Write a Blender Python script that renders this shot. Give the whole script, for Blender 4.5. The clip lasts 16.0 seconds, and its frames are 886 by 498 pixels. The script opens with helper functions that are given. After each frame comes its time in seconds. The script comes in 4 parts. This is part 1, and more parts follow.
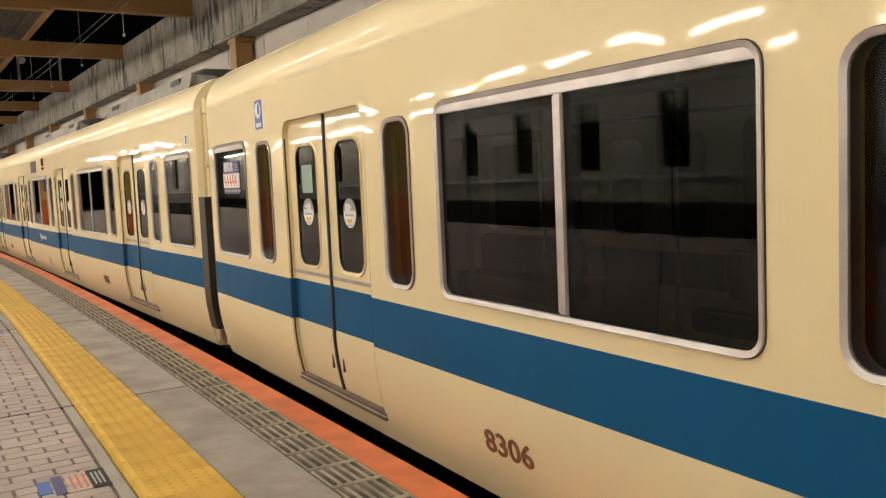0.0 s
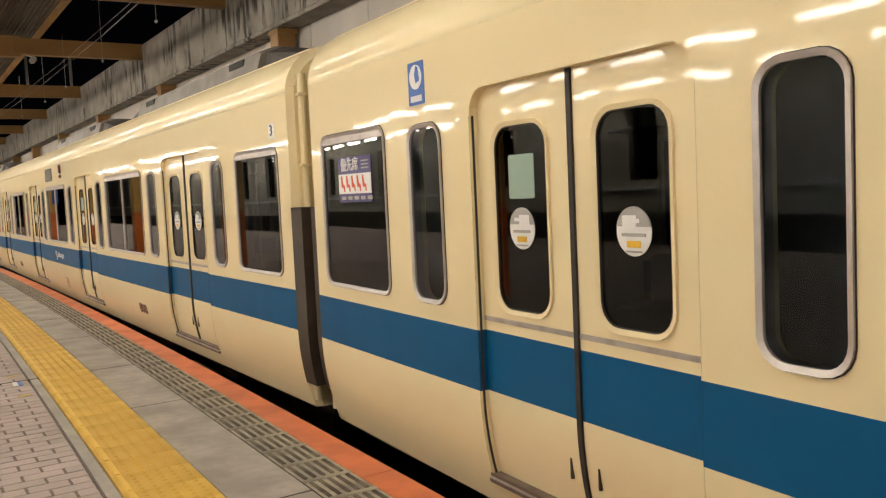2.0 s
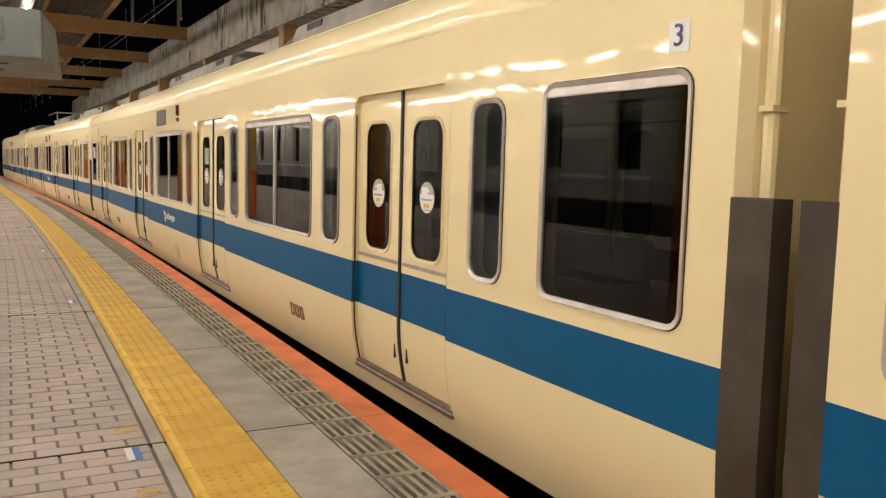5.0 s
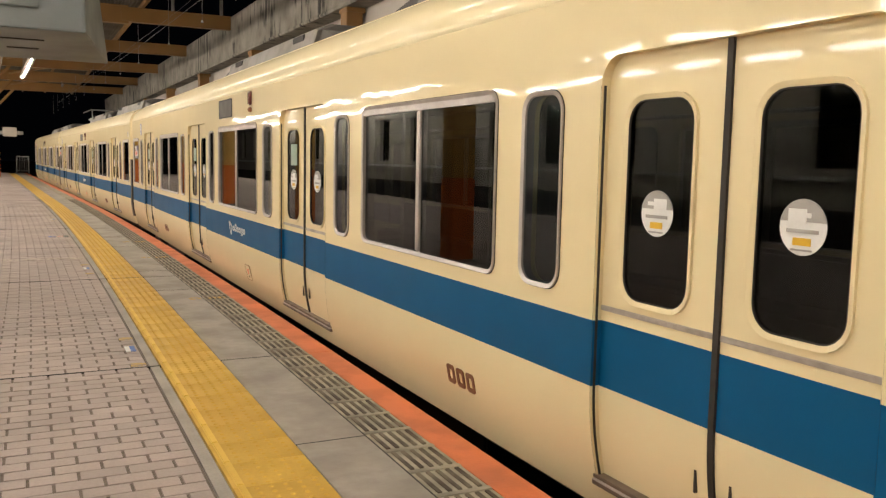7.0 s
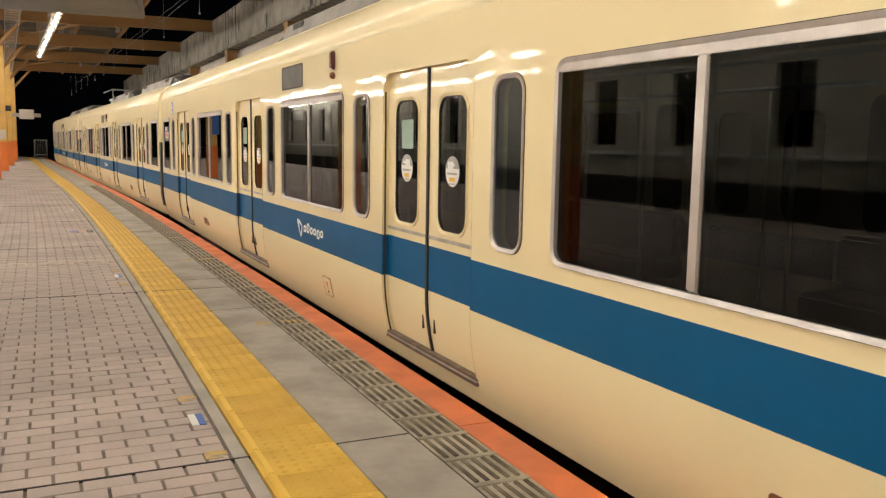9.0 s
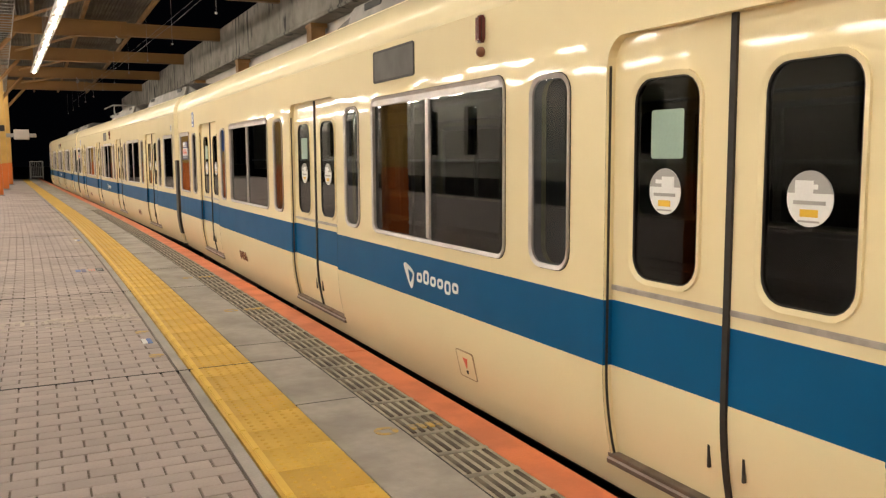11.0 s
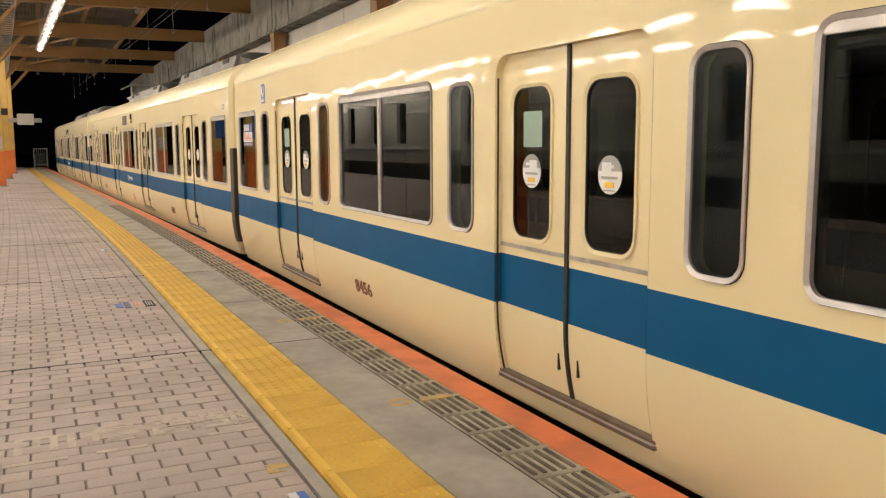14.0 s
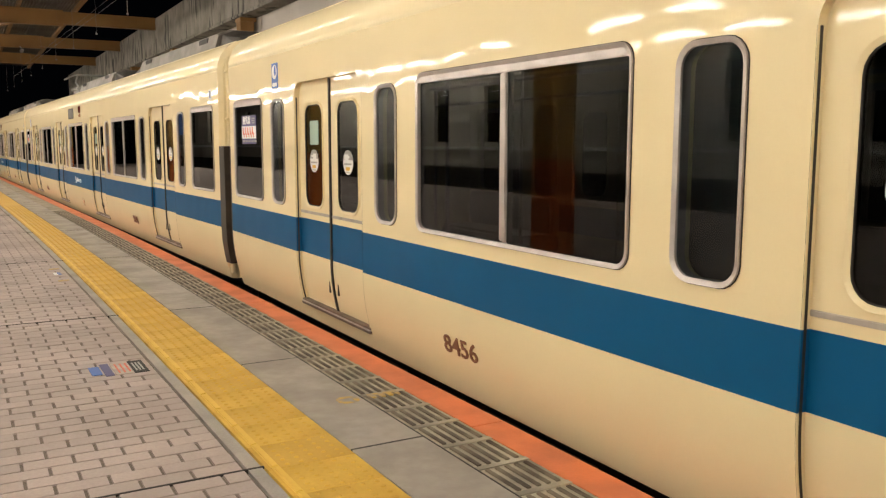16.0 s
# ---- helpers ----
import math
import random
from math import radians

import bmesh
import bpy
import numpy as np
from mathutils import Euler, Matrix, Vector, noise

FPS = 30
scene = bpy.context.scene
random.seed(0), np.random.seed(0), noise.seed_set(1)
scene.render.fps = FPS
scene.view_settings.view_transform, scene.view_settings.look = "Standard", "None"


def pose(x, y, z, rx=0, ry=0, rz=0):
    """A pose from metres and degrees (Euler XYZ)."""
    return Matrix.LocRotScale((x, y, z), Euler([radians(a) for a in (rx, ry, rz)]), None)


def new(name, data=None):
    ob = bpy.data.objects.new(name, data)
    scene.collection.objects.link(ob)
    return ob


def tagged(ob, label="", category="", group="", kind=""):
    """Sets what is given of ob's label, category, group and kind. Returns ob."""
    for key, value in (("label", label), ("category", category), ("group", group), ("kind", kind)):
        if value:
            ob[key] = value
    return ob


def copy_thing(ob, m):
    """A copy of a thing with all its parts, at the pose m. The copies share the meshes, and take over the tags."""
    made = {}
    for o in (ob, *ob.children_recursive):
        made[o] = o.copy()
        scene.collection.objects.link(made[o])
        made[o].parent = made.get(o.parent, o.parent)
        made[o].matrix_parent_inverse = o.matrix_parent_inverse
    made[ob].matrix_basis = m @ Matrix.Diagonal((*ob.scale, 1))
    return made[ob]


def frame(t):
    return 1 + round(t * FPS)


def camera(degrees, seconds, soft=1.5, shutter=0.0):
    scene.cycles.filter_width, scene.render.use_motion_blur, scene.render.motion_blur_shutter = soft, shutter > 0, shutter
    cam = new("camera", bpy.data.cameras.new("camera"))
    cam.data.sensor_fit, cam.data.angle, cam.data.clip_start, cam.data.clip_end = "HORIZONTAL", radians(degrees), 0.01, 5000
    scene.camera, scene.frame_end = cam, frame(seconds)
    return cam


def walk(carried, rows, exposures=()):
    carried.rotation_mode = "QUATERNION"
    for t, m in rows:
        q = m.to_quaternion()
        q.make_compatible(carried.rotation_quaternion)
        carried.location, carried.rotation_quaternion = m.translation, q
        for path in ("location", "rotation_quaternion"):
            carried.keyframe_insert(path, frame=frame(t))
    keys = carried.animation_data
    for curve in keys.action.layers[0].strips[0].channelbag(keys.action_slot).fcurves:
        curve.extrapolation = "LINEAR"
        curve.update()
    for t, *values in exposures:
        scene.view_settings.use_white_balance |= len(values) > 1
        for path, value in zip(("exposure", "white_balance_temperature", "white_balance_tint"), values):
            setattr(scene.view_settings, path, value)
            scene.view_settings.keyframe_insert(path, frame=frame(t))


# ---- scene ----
cam = camera(55.5, 16.0, soft=1.3)
PATH = [
    (0.0, -2.409, -7.588, 1.425, -33.36, -4.83, 2.52),
    (0.5, -2.333, -7.017, 1.421, -33.19, -4.98, 1.77),
    (1.0, -2.345, -6.399, 1.410, -33.14, -4.40, 1.73),
    (1.5, -2.290, -5.807, 1.407, -33.74, -3.94, 2.95),
    (2.0, -2.302, -5.209, 1.415, -33.28, -3.99, 2.66),
    (2.5, -2.294, -4.630, 1.433, -33.17, -4.49, 3.18),
    (3.0, -2.253, -4.083, 1.462, -32.06, -3.76, 2.08),
    (3.5, -2.256, -3.495, 1.461, -31.38, -3.90, 0.62),
    (4.0, -2.191, -2.921, 1.460, -29.16, -4.75, -0.43),
    (4.2, -2.183, -2.710, 1.452, -28.50, -5.01, -1.12),
    (6.3, -2.009, -0.171, 1.412, -27.30, -5.99, -1.13),
    (6.5, -2.031, 0.045, 1.428, -26.76, -5.67, -1.18),
    (7.0, -2.109, 0.629, 1.418, -26.39, -5.88, -1.14),
    (7.5, -2.079, 1.205, 1.415, -26.49, -6.17, -1.04),
    (8.0, -2.139, 1.762, 1.384, -26.99, -6.07, -1.14),
    (8.5, -2.087, 2.325, 1.372, -25.97, -6.94, -0.71),
    (8.7, -2.090, 2.543, 1.401, -25.40, -7.09, -1.02),
    (10.8, -2.105, 5.169, 1.365, -25.57, -6.93, 0.40),
    (11.0, -2.115, 5.403, 1.377, -25.66, -6.25, 0.35),
    (11.5, -2.187, 6.031, 1.375, -25.48, -5.46, 0.65),
    (12.0, -2.191, 6.616, 1.358, -24.80, -5.80, 0.36),
    (12.5, -2.225, 7.196, 1.358, -24.49, -6.41, -0.14),
    (13.0, -2.243, 7.792, 1.369, -24.94, -7.35, -0.06),
    (13.5, -2.236, 8.372, 1.375, -24.76, -7.69, -0.62),
    (14.0, -2.285, 8.959, 1.378, -25.56, -7.05, 0.20),
    (14.5, -2.275, 9.546, 1.396, -26.53, -7.00, 0.96),
    (15.0, -2.336, 10.148, 1.366, -27.62, -6.88, 0.13),
    (15.5, -2.340, 10.706, 1.366, -28.63, -7.11, -0.35),
    (16.0, -2.325, 11.305, 1.372, -29.37, -7.11, -0.08),
]
walk(cam, [(t, pose(x, y, z, 90 + pitch, roll, yaw)) for t, x, y, z, yaw, pitch, roll in PATH],
     exposures=[(0.0, 0.0), (1.0, -0.06), (2.5, -0.09), (4.0, 0.0), (6.5, -0.05), (8.5, 0.03), (11.0, 0.03), (13.0, 0.08), (15.0, -0.03), (16.0, -0.04)])

# ---------------------------------------------------------------- night sky and exposure
world = bpy.data.worlds.new("night")
scene.world = world
world.use_nodes = True
world.node_tree.nodes["Background"].inputs[0].default_value = (0.012, 0.014, 0.02, 1)
world.node_tree.nodes["Background"].inputs[1].default_value = 0.05
scene.view_settings.exposure = 0.0
LAMP_POWER = 61.0
LAMP_TINT = (0.975, 0.893, 0.775, 1)


# ---------------------------------------------------------------- materials
def material(name, color, rough=0.5, metal=0.0, spots=0.0, spot_scale=4.0, dark=None, fine=0.0, fine_scale=80.0,
             bump=0.0, bump_scale=60.0, island=0.0, random_tint=0.0, coat=0.0, wave=0.0, wave_scale=2.0, stretch=(1, 1, 1), spec=0.5):
    """A painted or raw surface: base colour, stains at one scale, grain at another, fine relief and slow waves."""
    m = bpy.data.materials.new(name)
    m.use_nodes = True
    nt = m.node_tree
    n, l = nt.nodes, nt.links
    p = n["Principled BSDF"]
    p.inputs["Roughness"].default_value = rough
    p.inputs["Metallic"].default_value = metal
    p.inputs["Coat Weight"].default_value = coat
    p.inputs["Coat Roughness"].default_value = 0.04
    p.inputs["Specular IOR Level"].default_value = spec
    co = n.new("ShaderNodeTexCoord")
    mp = n.new("ShaderNodeMapping")
    mp.inputs["Scale"].default_value = stretch
    l.new(co.outputs["Object"], mp.inputs["Vector"])
    rgb = n.new("ShaderNodeRGB")
    rgb.outputs[0].default_value = (*color, 1)
    out = rgb.outputs[0]

    def mix(a, b_color, factor, kind="MIX"):
        x = n.new("ShaderNodeMix")
        x.data_type, x.blend_type = "RGBA", kind
        l.new(factor, x.inputs[0])
        l.new(a, x.inputs[6])
        x.inputs[7].default_value = (*b_color, 1)
        return x.outputs[2]

    def noise_tex(scale, detail=4.0, vec=None):
        t = n.new("ShaderNodeTexNoise")
        t.inputs["Scale"].default_value = scale
        t.inputs["Detail"].default_value = detail
        l.new(vec or mp.outputs[0], t.inputs["Vector"])
        return t.outputs["Fac"]

    def ranged(value, lo, hi, a, b):
        r = n.new("ShaderNodeMapRange")
        for i, q in zip((1, 2, 3, 4), (lo, hi, a, b)):
            r.inputs[i].default_value = q
        l.new(value, r.inputs[0])
        return r.outputs[0]

    dark = dark or tuple(c * 0.5 for c in color)
    if spots:
        f = ranged(noise_tex(spot_scale, 6.0), 0.40, 0.64, 0.0, spots)
        out = mix(out, dark, f)
        r = n.new("ShaderNodeMath")
        r.operation = "MULTIPLY_ADD"
        l.new(f, r.inputs[0])
        r.inputs[1].default_value, r.inputs[2].default_value = 0.25, rough
        l.new(r.outputs[0], p.inputs["Roughness"])
    if fine:
        out = mix(out, dark, ranged(noise_tex(fine_scale, 2.0), 0.35, 0.75, 0.0, fine))
    if island or random_tint:
        g = n.new("ShaderNodeNewGeometry") if island else n.new("ShaderNodeObjectInfo")
        out = mix(out, dark, ranged(g.outputs["Random Per Island" if island else "Random"], 0, 1, 0, island or random_tint))
    l.new(out, p.inputs["Base Color"])
    normal = None
    for height, scale, dist in ((wave, wave_scale, 0.05), (bump, bump_scale, 0.004)):
        if height:
            b = n.new("ShaderNodeBump")
            b.inputs["Strength"].default_value = height
            b.inputs["Distance"].default_value = dist
            l.new(noise_tex(scale, 1.0 if dist > 0.01 else 4.0), b.inputs["Height"])
            if normal:
                l.new(normal, b.inputs["Normal"])
            normal = b.outputs[0]
    if normal:
        l.new(normal, p.inputs["Normal"])
        l.new(normal, p.inputs["Coat Normal"])
    return m


def emitter(name, color, power):
    m = bpy.data.materials.new(name)
    m.use_nodes = True
    p = m.node_tree.nodes["Principled BSDF"]
    p.inputs["Base Color"].default_value = (0.8, 0.8, 0.8, 1)
    p.inputs["Emission Color"].default_value = color
    p.inputs["Emission Strength"].default_value = power
    return m


def glass(name, color, rough=0.0):
    m = bpy.data.materials.new(name)
    m.use_nodes = True
    p = m.node_tree.nodes["Principled BSDF"]
    p.inputs["Base Color"].default_value = (*color, 1)
    p.inputs["Roughness"].default_value = rough
    p.inputs["IOR"].default_value = 1.33
    p.inputs["Transmission Weight"].default_value = 1.0
    return m


CREAM = material("cream_paint", (0.80, 0.68, 0.41), 0.55, spots=0.06, spot_scale=1.3, dark=(0.62, 0.47, 0.26), fine=0.05, coat=0.5, wave=0.105, wave_scale=1.9, spec=0.25)
HATCH_LINE = material("hatch_joint", (0.42, 0.30, 0.17), 0.6, spots=0.4, spot_scale=20)
DISPLAY = material("unlit_display", (0.055, 0.045, 0.034), 0.5, spots=0.3, spot_scale=6)
DOOR_CREAM = material("door_cream_paint", (0.80, 0.68, 0.415), 0.5, spots=0.05, spot_scale=1.6, dark=(0.66, 0.52, 0.30), coat=0.38, wave=0.03, wave_scale=1.7, spec=0.25)
BLUE = material("blue_paint", (0.002, 0.084, 0.212), 0.5, spots=0.08, spot_scale=3.0, coat=0.06, wave=0.03, wave_scale=1.7, spec=0.12)
ALU = material("brushed_aluminium", (0.56, 0.515, 0.485), 0.33, 0.6, spots=0.25, spot_scale=9.0, fine=0.15, fine_scale=200)
STEEL = material("worn_steel", (0.46, 0.41, 0.36), 0.4, 0.45, spots=0.5, spot_scale=12.0, bump=0.2)
RUBBER = material("black_rubber", (0.022, 0.016, 0.012), 0.6, spots=0.3, spot_scale=20)
BARRIER = material("brown_rubber_fairing", (0.034, 0.023, 0.015), 0.55, spots=0.4, spot_scale=5, dark=(0.1, 0.08, 0.06), bump=0.2)
PANE = glass("tinted_glass", (0.11, 0.13, 0.125))
POCKET_PANE = glass("pocket_glass", (0.36, 0.41, 0.44))
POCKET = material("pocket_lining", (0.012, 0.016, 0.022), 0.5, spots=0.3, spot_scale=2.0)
# Near black: the gloom of the unlit car is put into these two colours.
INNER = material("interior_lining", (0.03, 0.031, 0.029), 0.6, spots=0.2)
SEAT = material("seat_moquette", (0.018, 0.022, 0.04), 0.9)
ROOF_PAINT = material("roof_grey_paint", (0.42, 0.38, 0.30), 0.5, spots=0.4, spot_scale=3, bump=0.2)
AC_GREY = material("unit_grey_paint", (0.19, 0.172, 0.148), 0.55, spots=0.4, spot_scale=4, bump=0.2)
COWL = material("dark_cowl_paint", (0.042, 0.035, 0.028), 0.6, spots=0.4, spot_scale=3, bump=0.2)
# Also colours the sheet that paints the dark room behind the hall windows.
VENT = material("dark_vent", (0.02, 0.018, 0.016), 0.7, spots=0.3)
UNDER = material("underframe_soot", (0.016, 0.014, 0.012), 0.8, spots=0.3)
BROWN_TEXT = material("brown_lettering", (0.20, 0.075, 0.03), 0.4, spots=0.2, spot_scale=30)
WHITE_INK = material("white_ink", (0.78, 0.78, 0.76), 0.45, fine=0.1)
GREY_INK = material("grey_ink", (0.36, 0.35, 0.33), 0.45, fine=0.1)
YELLOW_INK = material("yellow_ink", (0.75, 0.46, 0.03), 0.45, fine=0.1)
RED_INK = material("red_ink", (0.72, 0.10, 0.04), 0.45, fine=0.1)
NAVY_INK = material("navy_ink", (0.05, 0.04, 0.16), 0.4, fine=0.1)
SIGN_BLUE = material("sign_blue", (0.03, 0.12, 0.45), 0.4, fine=0.1)
PALE_GREEN = material("pale_green_sticker", (0.27, 0.38, 0.31), 0.5, fine=0.1)
LAMP_RED = material("dark_red_lens", (0.10, 0.012, 0.012), 0.2, coat=0.5)
CONCRETE = material("platform_concrete", (0.47, 0.42, 0.365), 0.55, spots=0.6, spot_scale=2.6, dark=(0.26, 0.225, 0.19), fine=0.4, fine_scale=14, bump=0.35, random_tint=0.35)
BORDER = material("border_concrete", (0.45, 0.405, 0.365), 0.7, spots=0.4, spot_scale=3.0, dark=(0.22, 0.2, 0.17), fine=0.3, bump=0.3)
PAVER = material("paver_brick", (0.54, 0.445, 0.40), 0.68, spots=0.5, spot_scale=1.1, dark=(0.33, 0.27, 0.24), fine=0.3, fine_scale=60, bump=0.4, random_tint=0.45)
PAVER_FAR = material("paver_brick_rest", (0.54, 0.445, 0.40), 0.68, spots=0.5, spot_scale=1.1, dark=(0.33, 0.27, 0.24), fine=0.3, fine_scale=60, bump=0.4, island=0.45)
JOINT = material("joint_sand", (0.21, 0.165, 0.135), 0.9, spots=0.4, fine=0.4)
YELLOW = material("tactile_yellow", (0.80, 0.515, 0.075), 0.5, spots=0.5, spot_scale=2.6, dark=(0.56, 0.31, 0.045), fine=0.25, fine_scale=50, bump=0.25, random_tint=0.5)
YELLOW_BAR = material("tactile_relief_yellow", (0.88, 0.62, 0.11), 0.5, spots=0.4, spot_scale=3.0, dark=(0.66, 0.40, 0.06), fine=0.2, fine_scale=50)
DARK_SILL = material("dark_sill_steel", (0.17, 0.125, 0.095), 0.36, 0.35, spots=0.4, spot_scale=9.0, dark=(0.08, 0.06, 0.045))
ORANGE = material("orange_edge_paint", (0.74, 0.19, 0.062), 0.5, spots=0.6, spot_scale=3.5, dark=(0.50, 0.16, 0.08), fine=0.2, bump=0.3)
PAD = material("grip_pad_base", (0.50, 0.43, 0.325), 0.7, spots=0.8, spot_scale=4.0, dark=(0.22, 0.20, 0.16), fine=0.3, bump=0.4, random_tint=0.3)
GRIP = material("grip_strip_dark", (0.065, 0.047, 0.032), 0.8, spots=0.9, spot_scale=4, dark=(0.24, 0.20, 0.15), bump=0.4)
WORN_PAINT = material("worn_yellow_marking", (0.60, 0.37, 0.07), 0.6, spots=1.0, spot_scale=18, dark=(0.36, 0.31, 0.24))
WORN_WHITE = material("worn_white_marking", (0.56, 0.485, 0.39), 0.65, spots=1.0, spot_scale=9, dark=(0.44, 0.37, 0.325))
OCHRE = material("ochre_steel_paint", (0.28, 0.15, 0.045), 0.5, spots=0.5, spot_scale=1.2, dark=(0.24, 0.12, 0.04), fine=0.2, bump=0.2)
COLUMN_YELLOW = material("column_yellow_paint", (0.66, 0.40, 0.10), 0.42, spots=0.3, spot_scale=2, coat=0.2)
COLUMN_ORANGE = material("column_orange_paint", (0.75, 0.19, 0.03), 0.42, spots=0.3, spot_scale=2, coat=0.2)
CORRUGATED = material("roof_sheet_underside", (0.085, 0.068, 0.05), 0.6, spots=0.5, spot_scale=0.8, bump=0.2)
GALV = material("galvanised_steel", (0.34, 0.33, 0.31), 0.45, 0.6, spots=0.4, spot_scale=6)
BOX_GREY = material("sign_back_grey", (0.19, 0.21, 0.212), 0.45, spots=0.3, spot_scale=2.0, fine=0.1)
WALL_WHITE = material("wall_panel_paint", (0.56, 0.51, 0.455), 0.6, spots=0.4, spot_scale=0.8, dark=(0.38, 0.35, 0.3), fine=0.1)
WALL_FAR = material("hall_wall_paint", (0.50, 0.47, 0.41), 0.7, spots=0.3, spot_scale=0.7)
TRACK = material("track_ballast", (0.045, 0.038, 0.032), 0.95, spots=0.5, spot_scale=6, fine=0.5, fine_scale=30, bump=1.0, bump_scale=25)
RAIL = material("rail_steel", (0.20, 0.15, 0.12), 0.4, 0.8, spots=0.5)
TUBE = emitter("lamp_tube", LAMP_TINT, LAMP_POWER)
HOUSING = material("lamp_housing_enamel", (0.55, 0.53, 0.48), 0.4, spots=0.2)


def stained_concrete():
    """Pale girder concrete with black rain streaks that hang from its top edge and from the joints."""
    m = bpy.data.materials.new("girder_concrete_streaked")
    m.use_nodes = True
    nt = m.node_tree
    n, l = nt.nodes, nt.links
    p = n["Principled BSDF"]
    p.inputs["Roughness"].default_value = 0.8
    co = n.new("ShaderNodeTexCoord")

    def tex(scale, stretch, detail):
        mp = n.new("ShaderNodeMapping")
        mp.inputs["Scale"].default_value = stretch
        l.new(co.outputs["Object"], mp.inputs["Vector"])
        t = n.new("ShaderNodeTexNoise")
        t.inputs["Scale"].default_value, t.inputs["Detail"].default_value = scale, detail
        l.new(mp.outputs[0], t.inputs["Vector"])
        return t.outputs["Fac"]

    def ramp(v, lo, hi):
        r = n.new("ShaderNodeMapRange")
        r.inputs[1].default_value, r.inputs[2].default_value = lo, hi
        l.new(v, r.inputs[0])
        return r.outputs[0]

    def math2(op, a, b):
        x = n.new("ShaderNodeMath")
        x.operation = op
        l.new(a, x.inputs[0])
        l.new(b, x.inputs[1])
        return x.outputs[0]

    streak = ramp(tex(4.5, (1, 1, 0.16), 4.0), 0.50, 0.60)
    patch = ramp(tex(0.7, (1, 1, 1.3), 3.0), 0.46, 0.56)
    cloud = ramp(tex(1.8, (1, 1, 1), 6.0), 0.35, 0.75)
    a = n.new("ShaderNodeMix")
    a.data_type = "RGBA"
    l.new(cloud, a.inputs[0])
    a.inputs[6].default_value, a.inputs[7].default_value = (0.31, 0.28, 0.235, 1), (0.16, 0.145, 0.12, 1)
    b = n.new("ShaderNodeMix")
    b.data_type = "RGBA"
    l.new(math2("MULTIPLY", streak, patch), b.inputs[0])
    l.new(a.outputs[2], b.inputs[6])
    b.inputs[7].default_value = (0.03, 0.026, 0.022, 1)
    l.new(b.outputs[2], p.inputs["Base Color"])
    bp = n.new("ShaderNodeBump")
    bp.inputs["Strength"].default_value, bp.inputs["Distance"].default_value = 0.4, 0.01
    l.new(tex(25.0, (1, 1, 1), 4.0), bp.inputs["Height"])
    l.new(bp.outputs[0], p.inputs["Normal"])
    return m


GIRDER = stained_concrete()


# ---------------------------------------------------------------- mesh helpers
def mesh_of(name, bm, mat, smooth=False):
    me = bpy.data.meshes.new(name)
    bm.to_mesh(me)
    bm.free()
    for q in mat if isinstance(mat, (list, tuple)) else (mat,):
        me.materials.append(q)
    if smooth:
        for f in me.polygons:
            f.use_smooth = True
    return me


def part(name, bm, mat, parent=None, label="", smooth=False):
    """One mesh object, under a thing or a part when one is given."""
    ob = new(name, mesh_of(name, bm, mat, smooth))
    if parent:
        ob.parent = parent
    if label:
        tagged(ob, label)
    return ob


def thing(name, label, category, group="", kind="", at=None):
    ob = new(name)
    ob.empty_display_size = 0.1
    if at is not None:
        ob.matrix_basis = at
    return tagged(ob, label, category, group, kind)


def box(bm, x0, x1, y0, y1, z0, z1, bevel=0.0, m=None, mat_index=0):
    mat = Matrix.Translation(((x0 + x1) / 2, (y0 + y1) / 2, (z0 + z1) / 2)) @ Matrix.Diagonal((x1 - x0, y1 - y0, z1 - z0, 1))
    made = bmesh.ops.create_cube(bm, size=1, matrix=(m or Matrix()) @ mat)
    vs = made["verts"]
    for f in {f for v in vs for f in v.link_faces}:
        f.material_index = mat_index
    if bevel:
        bmesh.ops.bevel(bm, geom=list({e for v in vs for e in v.link_edges}), offset=bevel, segments=2, affect="EDGES")
    return bm


def boxes(*dims, bevel=0.0):
    bm = bmesh.new()
    for d in dims:
        box(bm, *d, bevel=bevel)
    return bm


def tube(bm, a, b, r, n=8):
    a, b = Vector(a), Vector(b)
    rot = (b - a).to_track_quat("Z", "Y").to_matrix().to_4x4()
    bmesh.ops.create_cone(bm, cap_ends=True, segments=n, radius1=r, radius2=r, depth=(b - a).length,
                          matrix=Matrix.Translation((a + b) / 2) @ rot)
    return bm


def rounded(s0, s1, z0, z1, r, n=5):
    """A rectangle with rounded corners, as a loop of (s, z)."""
    out = []
    for cs, cz, a0 in ((s1 - r, z1 - r, 0), (s0 + r, z1 - r, 90), (s0 + r, z0 + r, 180), (s1 - r, z0 + r, 270)):
        for i in range(n + 1):
            a = radians(a0 + 90 * i / n)
            out.append((cs + r * math.cos(a), cz + r * math.sin(a)))
    return out


def ring(bm, outer, inner, xf, xb, fx=lambda x: x, lip=0.0):
    """A frame between two loops, from depth xf (outside) to xb; lip lets the inner edge stand lower."""
    layers = [[bm.verts.new((fx(x), s, z)) for s, z in loop] for loop, x in ((outer, xb), (outer, xf), (inner, xf + lip), (inner, xb))]
    k = len(outer)
    for p, q in zip(layers, layers[1:] + layers[:1]):
        for i in range(k):
            bm.faces.new((p[i], p[(i + 1) % k], q[(i + 1) % k], q[i]))
    bmesh.ops.recalc_face_normals(bm, faces=bm.faces)
    return bm


